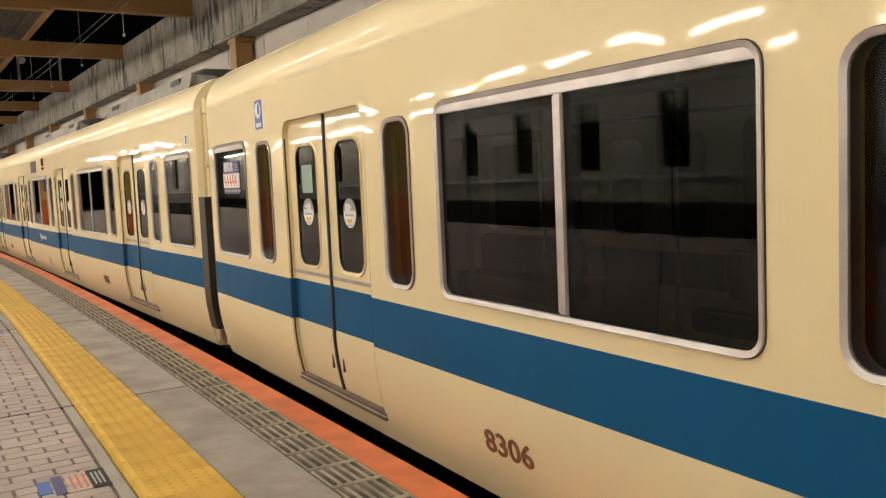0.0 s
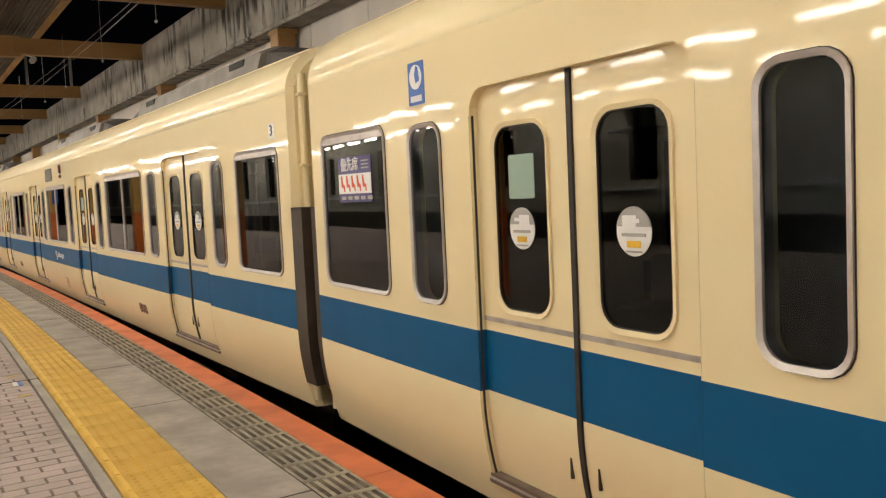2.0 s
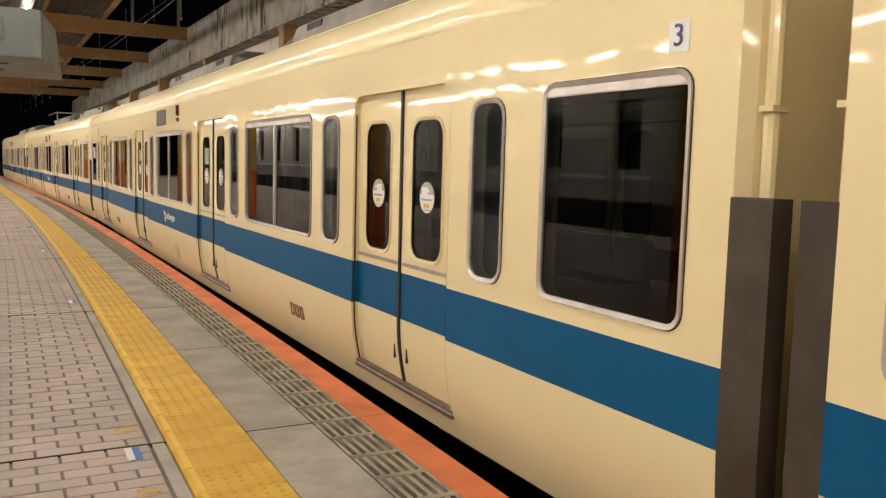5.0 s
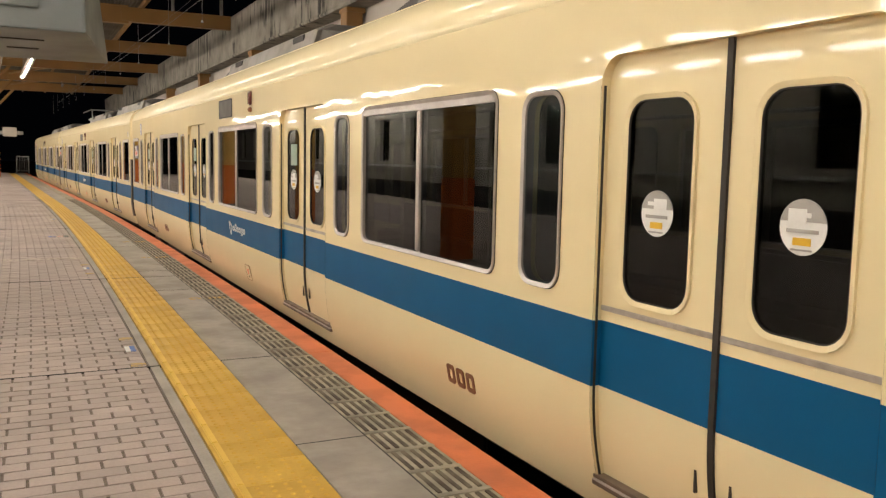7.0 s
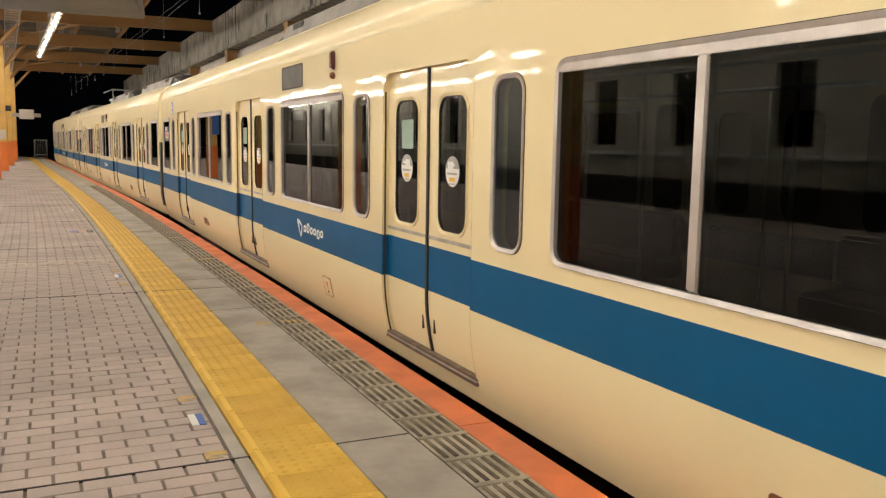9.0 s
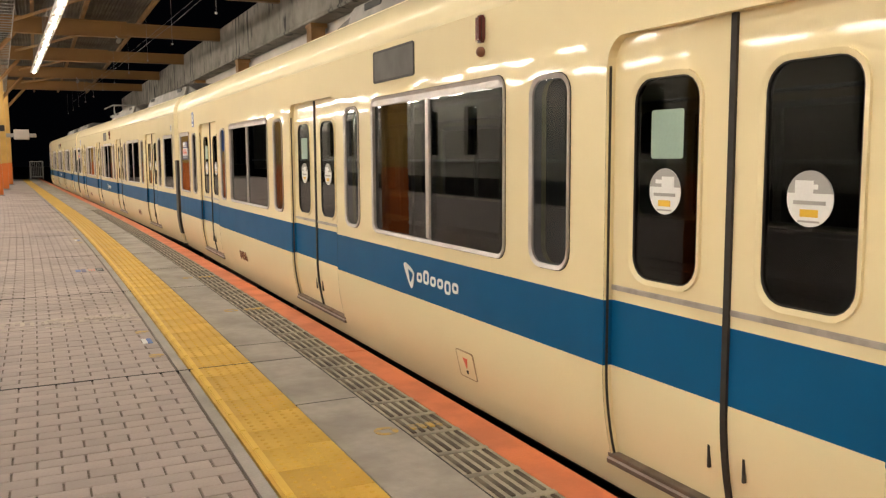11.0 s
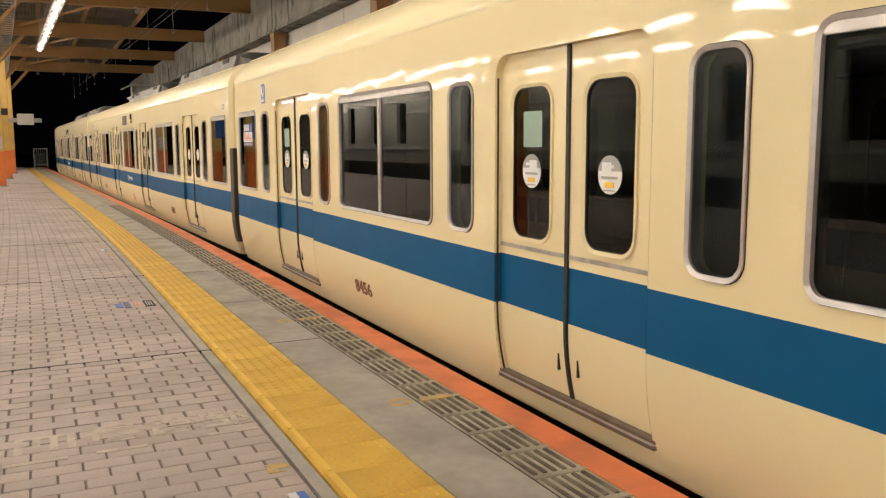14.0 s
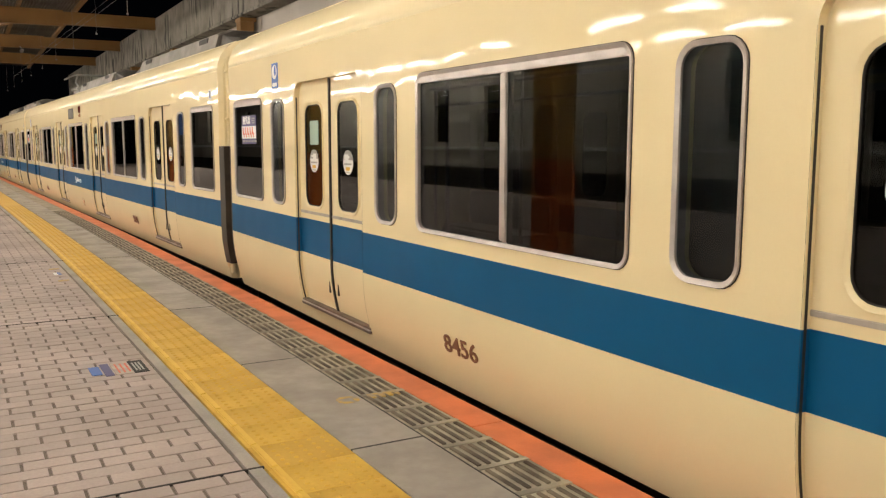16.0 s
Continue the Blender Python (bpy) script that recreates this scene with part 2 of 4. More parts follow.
def plate(bm, loop, x0, x1, fx=lambda x: x):
    """A flat slab with that outline, from depth x0 to x1."""
    a = [bm.verts.new((fx(x0), s, z)) for s, z in loop]
    b = [bm.verts.new((fx(x1), s, z)) for s, z in loop]
    bm.faces.new(a)
    bm.faces.new(b[::-1])
    k = len(loop)
    for i in range(k):
        bm.faces.new((a[i], b[i], b[(i + 1) % k], a[(i + 1) % k]))
    bmesh.ops.recalc_face_normals(bm, faces=bm.faces)
    return bm


def sheet(bm, loops, x0, x1, fx=lambda x: x):
    """A panel with holes: the first loop is its outline, the others are the openings; both faces and the reveals."""
    for x in (x0, x1):
        edges = []
        for loop in loops:
            vs = [bm.verts.new((fx(x), s, z)) for s, z in loop]
            edges += [bm.edges.new((vs[i], vs[(i + 1) % len(vs)])) for i in range(len(vs))]
        bmesh.ops.triangle_fill(bm, use_beauty=True, use_dissolve=False, edges=edges)
    for loop in loops:
        a = [bm.verts.new((fx(x0), s, z)) for s, z in loop]
        b = [bm.verts.new((fx(x1), s, z)) for s, z in loop]
        for i in range(len(loop)):
            j = (i + 1) % len(loop)
            bm.faces.new((a[i], a[j], b[j], b[i]))
    bmesh.ops.remove_doubles(bm, verts=bm.verts[:], dist=0.0001)
    bmesh.ops.recalc_face_normals(bm, faces=bm.faces)
    return bm


def lettering(name, words, size, mat, parent, m, thick=0.002, weight=0.0):
    """Words in the built-in font as a mesh, lying in the plane of m (its x to the right, its y up), centred."""
    cu = bpy.data.curves.new(name, "FONT")
    cu.body, cu.size, cu.extrude, cu.resolution_u = words, size, thick, 3
    cu.align_x, cu.align_y = "CENTER", "CENTER"
    cu.offset = weight
    ob = bpy.data.objects.new(name, cu)
    scene.collection.objects.link(ob)
    me = bpy.data.meshes.new_from_object(ob.evaluated_get(bpy.context.evaluated_depsgraph_get()))
    bpy.data.objects.remove(ob)
    me.materials.clear()
    me.materials.append(mat)
    out = new(name, me)
    out.parent = parent
    out.matrix_basis = m
    return out


# ---------------------------------------------------------------- the platform's curve
def edge_x(y):
    """Where the platform's edge runs: a slow bend to the left that straightens."""
    d = y - 11.0
    if d < 0:
        return -0.04 - 0.00125 * d * d
    if d < 18:
        return -0.04 - 0.00098 * d * d
    return -0.04 - 0.00098 * 324 - 0.0353 * (d - 18)


def edge_turn(y):
    return math.atan2(edge_x(y + 0.05) - edge_x(y - 0.05), 0.1)


def along(y, off, z=0.0):
    """A place on the platform: off metres in from its edge; turned with the edge."""
    return Matrix.Translation((edge_x(y) - off, y, z)) @ Matrix.Rotation(-edge_turn(y), 4, "Z")


def strip(bm, off0, off1, z0, z1, y0, y1, step=1.0):
    """A curved bar that follows the edge, from off0 to off1 in from it."""
    k = max(1, round((y1 - y0) / step))
    rows = []
    for i in range(k + 1):
        y = y0 + (y1 - y0) * i / k
        rows.append([bm.verts.new((edge_x(y) - o, y, z)) for o, z in ((off0, z1), (off1, z1), (off1, z0), (off0, z0))])
    for a, b in zip(rows, rows[1:]):
        for i in range(4):
            j = (i + 1) % 4
            bm.faces.new((a[i], a[j], b[j], b[i]))
    bm.faces.new(rows[0][::-1])
    bm.faces.new(rows[-1])
    return bm


Y0, Y1 = -22.0, 72.0
JOINTS = [-20.1, -16.4, -12.7, -9.0, -5.3, -1.5, 2.52, 6.52, 11.0, 14.70, 18.4, 22.1, 25.8, 29.5, 33.2, 36.9, 40.6, 44.3, 48.0, 51.7, 55.4, 59.1, 62.8, 66.5, 70.2]
PITCH = 7.65
BAYS = [11.45 + PITCH * k for k in range(-4, 7)]
BEAMS = [18.1 if 19 < y < 19.2 else y for y in BAYS]
ROOF_Z = 5.82

# ground under everything, and the track's bed
part("ground", boxes((-120, 120, -90, 200, -1.6, -1.22)), TRACK)
tagged(bpy.data.objects["ground"], "dark ballast ground under the tracks", "ground", kind="structure")
bed = boxes((-300, 300, -300, 400, -1.75, -1.65))
tagged(part("backdrop", bed, TRACK), "dark ground reaching into the night", "ground", kind="structure")

floor = thing("platform_floor", "concrete station platform with paving, yellow tactile strip and orange edge", "platform", kind="structure")
bm = bmesh.new()
strip(bm, 0.06, 10.8, -1.22, -0.05, Y0, Y1)
part("platform_core", bm, CONCRETE, floor)
bm = bmesh.new()
for a, b in zip([Y0] + JOINTS, JOINTS + [Y1]):
    strip(bm, 0.012, 0.196, -0.22, 0.0, a + 0.004, b - 0.004, 0.6)
part("edge_nosing", bm, ORANGE, floor, "orange painted platform edge")
bm = bmesh.new()
strip(bm, 0.198, 0.466, -0.22, -0.003, Y0, Y1)
part("pad_bed", bm, PAD, floor, "grey strip beneath the grip pads")
bm = bmesh.new()
strip(bm, 1.249, 1.309, -0.1, -0.001, Y0, Y1, 0.8)
part("paving_border", bm, BORDER, floor, "pale concrete border strip")
bm = bmesh.new()
strip(bm, 1.319, 10.8, -0.1, -0.008, Y0, Y1)
part("paving_bed", bm, JOINT, floor, "dark sand joints between the paving bricks")
bm = bmesh.new()
strip(bm, 0.47, 1.318, -0.1, -0.02, Y0, Y1)
part("slab_bed", bm, JOINT, floor)

# track through the station, rails and sleepers
for name, x0 in (("track", 0.9), ("track", -13.6)):
    tr = thing(name, "pair of worn steel rails beside the platform", "railway track", kind="structure")
    for dx in (0.0, 1.067):
        bm = bmesh.new()
        rows = []
        for i in range(48):
            y = -22 + i * 2.0
            x = edge_x(y) + x0 + dx if x0 > 0 else x0 + dx
            rows.append([bm.verts.new((x + a, y, z)) for a, z in ((-0.032, -1.07), (0.032, -1.07), (0.03, -1.1), (0.008, -1.12), (0.008, -1.2), (0.06, -1.22), (-0.06, -1.22), (-0.008, -1.2), (-0.008, -1.12), (-0.03, -1.1))])
        for a, b in zip(rows, rows[1:]):
            for i in range(10):
                bm.faces.new((a[i], a[(i + 1) % 10], b[(i + 1) % 10], b[i]))
        part("rail", bm, RAIL, tr)

# ---------------------------------------------------------------- the train
CAR, END = 20.0, 0.2
UNITS = ((4.3, 2.2), (11.0, 2.0))
DOOR0, DOORP = 2.784, 4.811
DOORS = [DOOR0 + DOORP * k for k in range(4)]
DH = 0.66
WIDTH = 2.9


def side_x(z):
    """The body's side: plumb, drawn in towards its lower edge."""
    return 0.098 * ((0.5 - z) / 0.56) ** 2 if z < 0.5 else 0.0


LOW = [-0.06, -0.02, 0.02, 0.055, 0.10, 0.16, 0.22, 0.28, 0.34, 0.40, 0.45, 0.495]
WINDOWS = [("end", 0.40, 1.28), ("end", CAR - 1.265, CAR - 0.375)]
for d in DOORS:
    WINDOWS += [("narrow", d - 1.195, d - 0.885), ("narrow", d + 0.92, d + 1.25)]
for a, b in zip(DOORS, DOORS[1:]):
    WINDOWS.append(("double", (a + b) / 2 - 0.915, (a + b) / 2 + 0.94))


def window_loop(kind, s0, s1, inset=0.0):
    z0, z1, r = {"end": (0.857, 1.780, 0.075), "narrow": (0.86, 1.745, 0.095), "double": (0.857, 1.780, 0.075)}[kind]
    return rounded(s0 + inset, s1 - inset, z0 + inset, z1 - inset, r - inset * 0.8)


def wall_runs():
    """The stretches of side wall between the doorways."""
    cuts = [END] + [q for d in DOORS for q in (d - DH, d + DH)] + [CAR - END]
    return list(zip(cuts[::2], cuts[1::2]))


def bent(bm, s0, s1, zs, inset=0.0, fx=lambda x: x, index=0):
    """A run of body side over the heights zs, with rolled-in outer ends kept square."""
    rows = [(bm.verts.new((fx(side_x(z) + inset), s0, z)), bm.verts.new((fx(side_x(z) + inset), s1, z))) for z in zs]
    for (a, b), (c, d) in zip(rows, rows[1:]):
        f = bm.faces.new((a, b, d, c))
        f.material_index = index
        f.smooth = True
    return bm


def car_side(car, far=False):
    fx = (lambda x: WIDTH - x) if far else (lambda x: x)
    # lower side and the unbroken sole under the doors
    bm = bmesh.new()
    for s0, s1 in wall_runs():
        bent(bm, s0, s1, LOW[3:], 0.0, fx)
    bent(bm, END, CAR - END, LOW[:4], 0.0, fx)
    for d in DOORS:
        for q in (d - DH, d + DH):
            for z0, z1 in zip(LOW[3:], LOW[4:]):
                bm.faces.new([bm.verts.new((fx(x), q, z)) for x, z in ((side_x(z0), z0), (side_x(z0) + 0.08, z0), (side_x(z1) + 0.08, z1), (side_x(z1), z1))])
    part("lower_side", bm, CREAM, car)
    bm = bmesh.new()
    for s0, s1 in wall_runs():
        bent(bm, s0, s1, (0.495, 0.63, 0.775), 0.0, fx)
        for q in (s0, s1):
            bm.faces.new([bm.verts.new((fx(x), q, z)) for x, z in ((0, 0.495), (0.08, 0.495), (0.08, 0.775), (0, 0.775))])
    part("blue_band", bm, BLUE, car, "deep blue painted waist band")
    # upper side with window openings and door notches
    line = [(END, 0.775)]
    top, r = 1.855, 0.11
    for d in DOORS:
        line += [(d - DH, 0.775)]
        line += [(d - DH + r - r * math.cos(radians(a)), top - r + r * math.sin(radians(a))) for a in range(0, 91, 15)]
        line += [(d + DH - r + r * math.sin(radians(a)), top - r + r * math.cos(radians(a))) for a in range(0, 91, 15)]
        line += [(d + DH, 0.775)]
    line += [(CAR - END, 0.775), (CAR - END, 2.12), (END, 2.12)]
    bm = sheet(bmesh.new(), [line] + [window_loop(*w, inset=0.012) for w in WINDOWS], 0.0, 0.08, fx)
    bmesh.ops.recalc_face_normals(bm, faces=bm.faces)
    part("upper_side", bm, CREAM, car)
    for kind, s0, s1 in WINDOWS:
        w = part("window", ring(bmesh.new(), window_loop(kind, s0, s1), window_loop(kind, s0, s1, 0.020), -0.012, 0.05, fx, 0.006), ALU, car, "aluminium framed train window")
        bm = ring(bmesh.new(), window_loop(kind, s0, s1, -0.004), window_loop(kind, s0, s1, 0.002), -0.003, 0.02, fx)
        part("gasket", bm, RUBBER, w)
        if kind == "narrow":
            part("pane", plate(bmesh.new(), window_loop(kind, s0, s1, 0.017), 0.004, 0.009, fx), POCKET_PANE, w)
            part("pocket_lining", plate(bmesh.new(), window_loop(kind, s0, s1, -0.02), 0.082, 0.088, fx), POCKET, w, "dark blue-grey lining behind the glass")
        else:
            bm = boxes((min(fx(-0.006), fx(0.04)), max(fx(-0.006), fx(0.04)), s0 + 0.022, s1 - 0.022, 1.722, 1.762), bevel=0.004)
            part("top_rail", bm, ALU, w)
            if kind == "double":
                c = (s0 + s1) / 2
                part("mullion", boxes((min(fx(-0.008), fx(0.045)), max(fx(-0.008), fx(0.045)), c - 0.028, c + 0.028, 0.885, 1.72), bevel=0.006), ALU, w)
                part("pane", plate(bmesh.new(), rounded(s0 + 0.017, c - 0.02, 0.875, 1.73, 0.03), 0.004, 0.009, fx), PANE, w)
                part("pane", plate(bmesh.new(), rounded(c + 0.02, s1 - 0.017, 0.875, 1.73, 0.03), 0.014, 0.019, fx), PANE, w)
            else:
                part("pane", plate(bmesh.new(), rounded(s0 + 0.017, s1 - 0.017, 0.875, 1.73, 0.05), 0.004, 0.009, fx), PANE, w)
    for d in DOORS:
        doorway(car, d, fx, far)


def doorway(car, d, fx, far):
    IN = 0.042
    for sgn in (-1, 1):
        a, b = (d + 0.012, d + DH + 0.02) if sgn > 0 else (d - DH - 0.02, d - 0.012)
        c = (a + b) / 2 - sgn * 0.010 + 0.008
        win = rounded(c - 0.185, c + 0.185, 0.885, 1.675, 0.095)
        bm = sheet(bmesh.new(), [[(a, 0.775), (b, 0.775), (b, 1.9), (a, 1.9)], win], IN, IN + 0.03, fx)
        bmesh.ops.recalc_face_normals(bm, faces=bm.faces)
        leaf = part("door_leaf", bm, DOOR_CREAM, car, "cream sliding train door leaf")
        bm = bmesh.new()
        bent(bm, a, b, [z for z in LOW if z >= 0.1], IN, fx)
        bent(bm, a, b, (0.1, 0.2, 0.3, 0.4, 0.495), IN + 0.03, fx)
        part("door_foot", bm, DOOR_CREAM, leaf)
        bm = bmesh.new()
        bent(bm, a, b, (0.495, 0.775), IN, fx)
        part("door_band", bm, BLUE, leaf, "blue band across the door")
        part("door_window_rim", ring(bmesh.new(), rounded(c - 0.203, c + 0.203, 0.867, 1.693, 0.112), rounded(c - 0.183, c + 0.183, 0.887, 1.673, 0.093), IN - 0.012, IN + 0.02, fx, 0.006), DOOR_CREAM, leaf)
        part("rubber_gasket", ring(bmesh.new(), rounded(c - 0.184, c + 0.184, 0.886, 1.674, 0.094), rounded(c - 0.178, c + 0.178, 0.892, 1.668, 0.089), IN - 0.004, IN + 0.02, fx), RUBBER, leaf)
        part("pane", plate(bmesh.new(), rounded(c - 0.18, c + 0.18, 0.89, 1.67, 0.09), IN + 0.003, IN + 0.008, fx), PANE, leaf)
        part("trim_strip", boxes((min(fx(IN - 0.005), fx(IN + 0.01)), max(fx(IN - 0.005), fx(IN + 0.01)), a, b, 0.818, 0.84), bevel=0.003), STEEL, leaf, "worn steel strip across the door")
        if far:
            continue
        # round notice on the glass
        disc = rounded(c - 0.088, c + 0.088, 1.152, 1.328, 0.0879, 8)
        st = part("round_sticker", plate(bmesh.new(), disc, IN - 0.001, IN + 0.0015), WHITE_INK, leaf, "round white and grey door notice")
        half = [q for q in disc if q[1] > 1.252]
        half.sort(key=lambda q: math.atan2(q[1] - 1.24, q[0] - c))
        part("sticker_upper", plate(bmesh.new(), half, IN - 0.003, IN), GREY_INK, st)
        part("sticker_figure", boxes((IN - 0.005, IN - 0.002, c - sgn * 0.02 - 0.035, c - sgn * 0.02 + 0.035, 1.253, 1.297), (IN - 0.005, IN - 0.002, c + sgn * 0.02 - 0.012, c + sgn * 0.02 + 0.03, 1.27, 1.285), bevel=0.001), WHITE_INK, st)
        part("sticker_bar", boxes((IN - 0.004, IN, c - 0.034, c + 0.034, 1.183, 1.207), bevel=0.001), YELLOW_INK, st)
        tagged(part("sticker_print", boxes((IN - 0.004, IN, c - 0.06, c + 0.06, 1.222, 1.234), (IN - 0.004, IN, c - 0.04, c + 0.04, 1.166, 1.172)), GREY_INK, st), kind="stuff")
        pull = boxes((side_x(0.28) + IN - 0.008, side_x(0.28) + IN + 0.01, d + sgn * 0.085 - 0.006, d + sgn * 0.085 + 0.006, 0.235, 0.325), bevel=0.003)
        part("pull_slot", pull, BARRIER, leaf)
        if sgn > 0 and d != DOORS[0]:
            part("green_sticker", plate(bmesh.new(), rounded(c - 0.095, c + 0.085, 1.365, 1.55, 0.012), IN + 0.0, IN + 0.0025), PALE_GREEN, leaf, "pale green sticker inside the glass")
    # black centre seal, dark seals down the sides, sill
    bm = bmesh.new()
    for z0, z1 in zip(LOW[4:] + [0.775, 1.2], LOW[5:] + [0.775, 1.2, 1.86]):
        ya, yb = d - 0.013, d + 0.013
        q = [(fx(side_x(z0) + IN - 0.012), z0), (fx(side_x(z1) + IN - 0.012), z1)]
        for (xa, za), (xb, zb) in ((q[0], q[1]),):
            bm.faces.new([bm.verts.new(v) for v in ((xa, ya, za), (xa, yb, za), (xb, yb, zb), (xb, ya, zb))])
            for yy in (ya, yb):
                bm.faces.new([bm.verts.new(v) for v in ((xa, yy, za), (xb, yy, zb), (xb + (fx(0.03) - fx(0)), yy, zb), (xa + (fx(0.03) - fx(0)), yy, za))])
    part("centre_seal", bm, RUBBER, car, "black rubber seal between the door leaves")
    for q in (d - DH, d + DH):
        bm = bmesh.new()
        zs = LOW[4:] + [0.9, 1.3, 1.74]
        for z0, z1 in zip(zs, zs[1:]):
            xa, xb = side_x(z0), side_x(z1)
            s = 0.003 if q < d else -0.003
            bm.faces.new([bm.verts.new(v) for v in ((fx(xa - 0.001), q - s, z0), (fx(xa + 0.022), q + s, z0), (fx(xb + 0.022), q + s, z1), (fx(xb - 0.001), q - s, z1))])
        part("side_seal", bm, RUBBER, car)
    xs = sorted((fx(0.046), fx(0.14)))
    sill = part("door_sill", boxes((xs[0], xs[1], d - DH - 0.02, d + DH + 0.02, 0.088, 0.104), bevel=0.002), DARK_SILL, car, "dark steel door sill with a drawn highlight line")
    xs = sorted((fx(0.040), fx(0.14)))
    part("sill_plate", boxes((xs[0], xs[1], d - DH - 0.02, d + DH + 0.02, 0.060, 0.080), bevel=0.003), DARK_SILL, sill, "dark steel step edge")
    # Thin pale aluminium strip draws the highlight along the sill.
    xs = sorted((fx(0.037), fx(0.14)))
    part("sill_rail", boxes((xs[0], xs[1], d - DH - 0.015, d + DH + 0.015, 0.0805, 0.0875), bevel=0.002), ALU, sill, "bright strip drawn as the sill's highlight")


def roof_profile():
    pts = [(0.0, 2.12)]
    R = 0.36
    for a in range(0, 79, 8):
        pts.append((R - R * math.cos(radians(a)), 2.12 + 0.95 * R * math.sin(radians(a))))
    x, z = pts[-1]
    for i in range(1, 9):
        u = i / 8
        pts.append((x + (1.45 - x) * u, z + 0.17 * math.sin(u * math.pi / 2)))
    return pts + [(WIDTH - x, z) for x, z in pts[-2::-1]]


def car_roof(car):
    prof = roof_profile()
    bm = bmesh.new()
    rows = [[bm.verts.new((x, s, z)) for x, z in prof] for s in (END, CAR / 2, CAR - END)]
    for a, b in zip(rows, rows[1:]):
        for i in range(len(prof) - 1):
            f = bm.faces.new((a[i], a[i + 1], b[i + 1], b[i]))
            f.smooth = True
            f.material_index = 0 if i < 12 or i > len(prof) - 14 else 1
    part("roof", bm, [CREAM, ROOF_PAINT], car, "cream shoulders and grey roof sheet")
    gut = bmesh.new()
    box(gut, 0.20, 0.235, END, CAR - END, 2.415, 2.435, bevel=0.004)
    part("rain_gutter", gut, CREAM, car)
    for s, half in UNITS:
        u = part("air_conditioner", hood(s - half, s + half, 0.55, 2.35, 2.55, 2.81), AC_GREY, car, "grey roof air conditioner with dark vents")
        for k in (-half + 0.6, half - 0.6):
            part("vent", boxes((0.575, 0.62, s + k - 0.2, s + k + 0.2, 2.66, 2.73), bevel=0.006), VENT, u)
        for e in (-1, 1):
            part("end_cowl", hood(s + e * (half + 0.36) - 0.4, s + e * (half + 0.36) + 0.4, 0.6, 2.3, 2.55, 2.80, e), COWL, u, "dark sloped end cowl")


def hood(s0, s1, x0, x1, z0, z1, slope=0):
    """A roof unit with drawn-in sides; slope lowers one end."""
    bm = bmesh.new()
    rows = []
    for s, k in ((s0, 0), (s0 + 0.08, 1), (s1 - 0.08, 2), (s1, 3)):
        f = 1.0 if 0 < k < 3 else 0.86
        if slope:
            f = (0.25, 0.4, 0.95, 1.0)[k] if slope < 0 else (1.0, 0.95, 0.4, 0.25)[k]
        h = z0 + (z1 - z0) * f
        rows.append([bm.verts.new(v) for v in ((x0, s, z0), (x0 + 0.05, s, z0 + (h - z0) * 0.75), (x0 + 0.22, s, h), (x1 - 0.22, s, h), (x1 - 0.05, s, z0 + (h - z0) * 0.75), (x1, s, z0))])
    for a, b in zip(rows, rows[1:]):
        for i in range(5):
            bm.faces.new((a[i], a[i + 1], b[i + 1], b[i]))
    bm.faces.new(rows[0])
    bm.faces.new(rows[-1][::-1])
    return bm


def car_ends(car):
    prof = [(side_x(z), z) for z in LOW] + [(0, 0.775)] + roof_profile()
    full = prof + [(WIDTH - side_x(z), z) for z in [0.775] + LOW[::-1]]
    for s, e in ((END, 1), (CAR - END, -1)):
        bm = bmesh.new()
        n = len(full)
        # end wall set back behind a rolled corner, with a gangway opening
        outer = [bm.verts.new((x, s, z)) for x, z in full]
        inner = [bm.verts.new((x + (0.05 if x < 1.45 else -0.05), s - e * 0.03, z - (0.04 if z > 2.2 else 0))) for x, z in full]
        for i in range(n):
            bm.faces.new((outer[i], outer[(i + 1) % n], inner[(i + 1) % n], inner[i]))
        bm.faces.new(inner)
        w = part("end_wall", bm, CREAM, car)
        y = s - e * 0.05
        bm = tube(bmesh.new(), (0.10, y, 0.0), (0.10, y, 2.25), 0.028, 10)
        for z in (0.4, 1.62, 2.1):
            box(bm, 0.06, 0.14, y - 0.035, y + 0.035, z, z + 0.02)
        part("drain_pipe", bm, CREAM, w)
        ya, yb = sorted((s + (0.006 if e > 0 else -0.01), s - e * 0.165))
        lip = -0.004 if e > 0 else 0.035
        bm = bmesh.new()
        rows = [[bm.verts.new((side_x(z) + x, q, z)) for x, q in ((lip, ya), (lip, yb), (0.085, yb), (0.085, ya))] for z in (0.12, 0.2, 0.35, 0.5, 0.9, 1.345)]
        for a, b in zip(rows, rows[1:]):
            for i in range(4):
                bm.faces.new((a[i], a[(i + 1) % 4], b[(i + 1) % 4], b[i]))
        bm.faces.new(rows[0])
        bm.faces.new(rows[-1])
        part("gap_fairing", bm, BARRIER, car, "dark brown rubber fairing at the car end")
        ya, yb = sorted((s - e * 0.02, s - e * 0.2))
        bm = boxes((0.85, 2.05, ya, yb, 0.0, 2.05))
        part("gangway_bellows", bm, RUBBER, car, "black gangway bellows between cars")


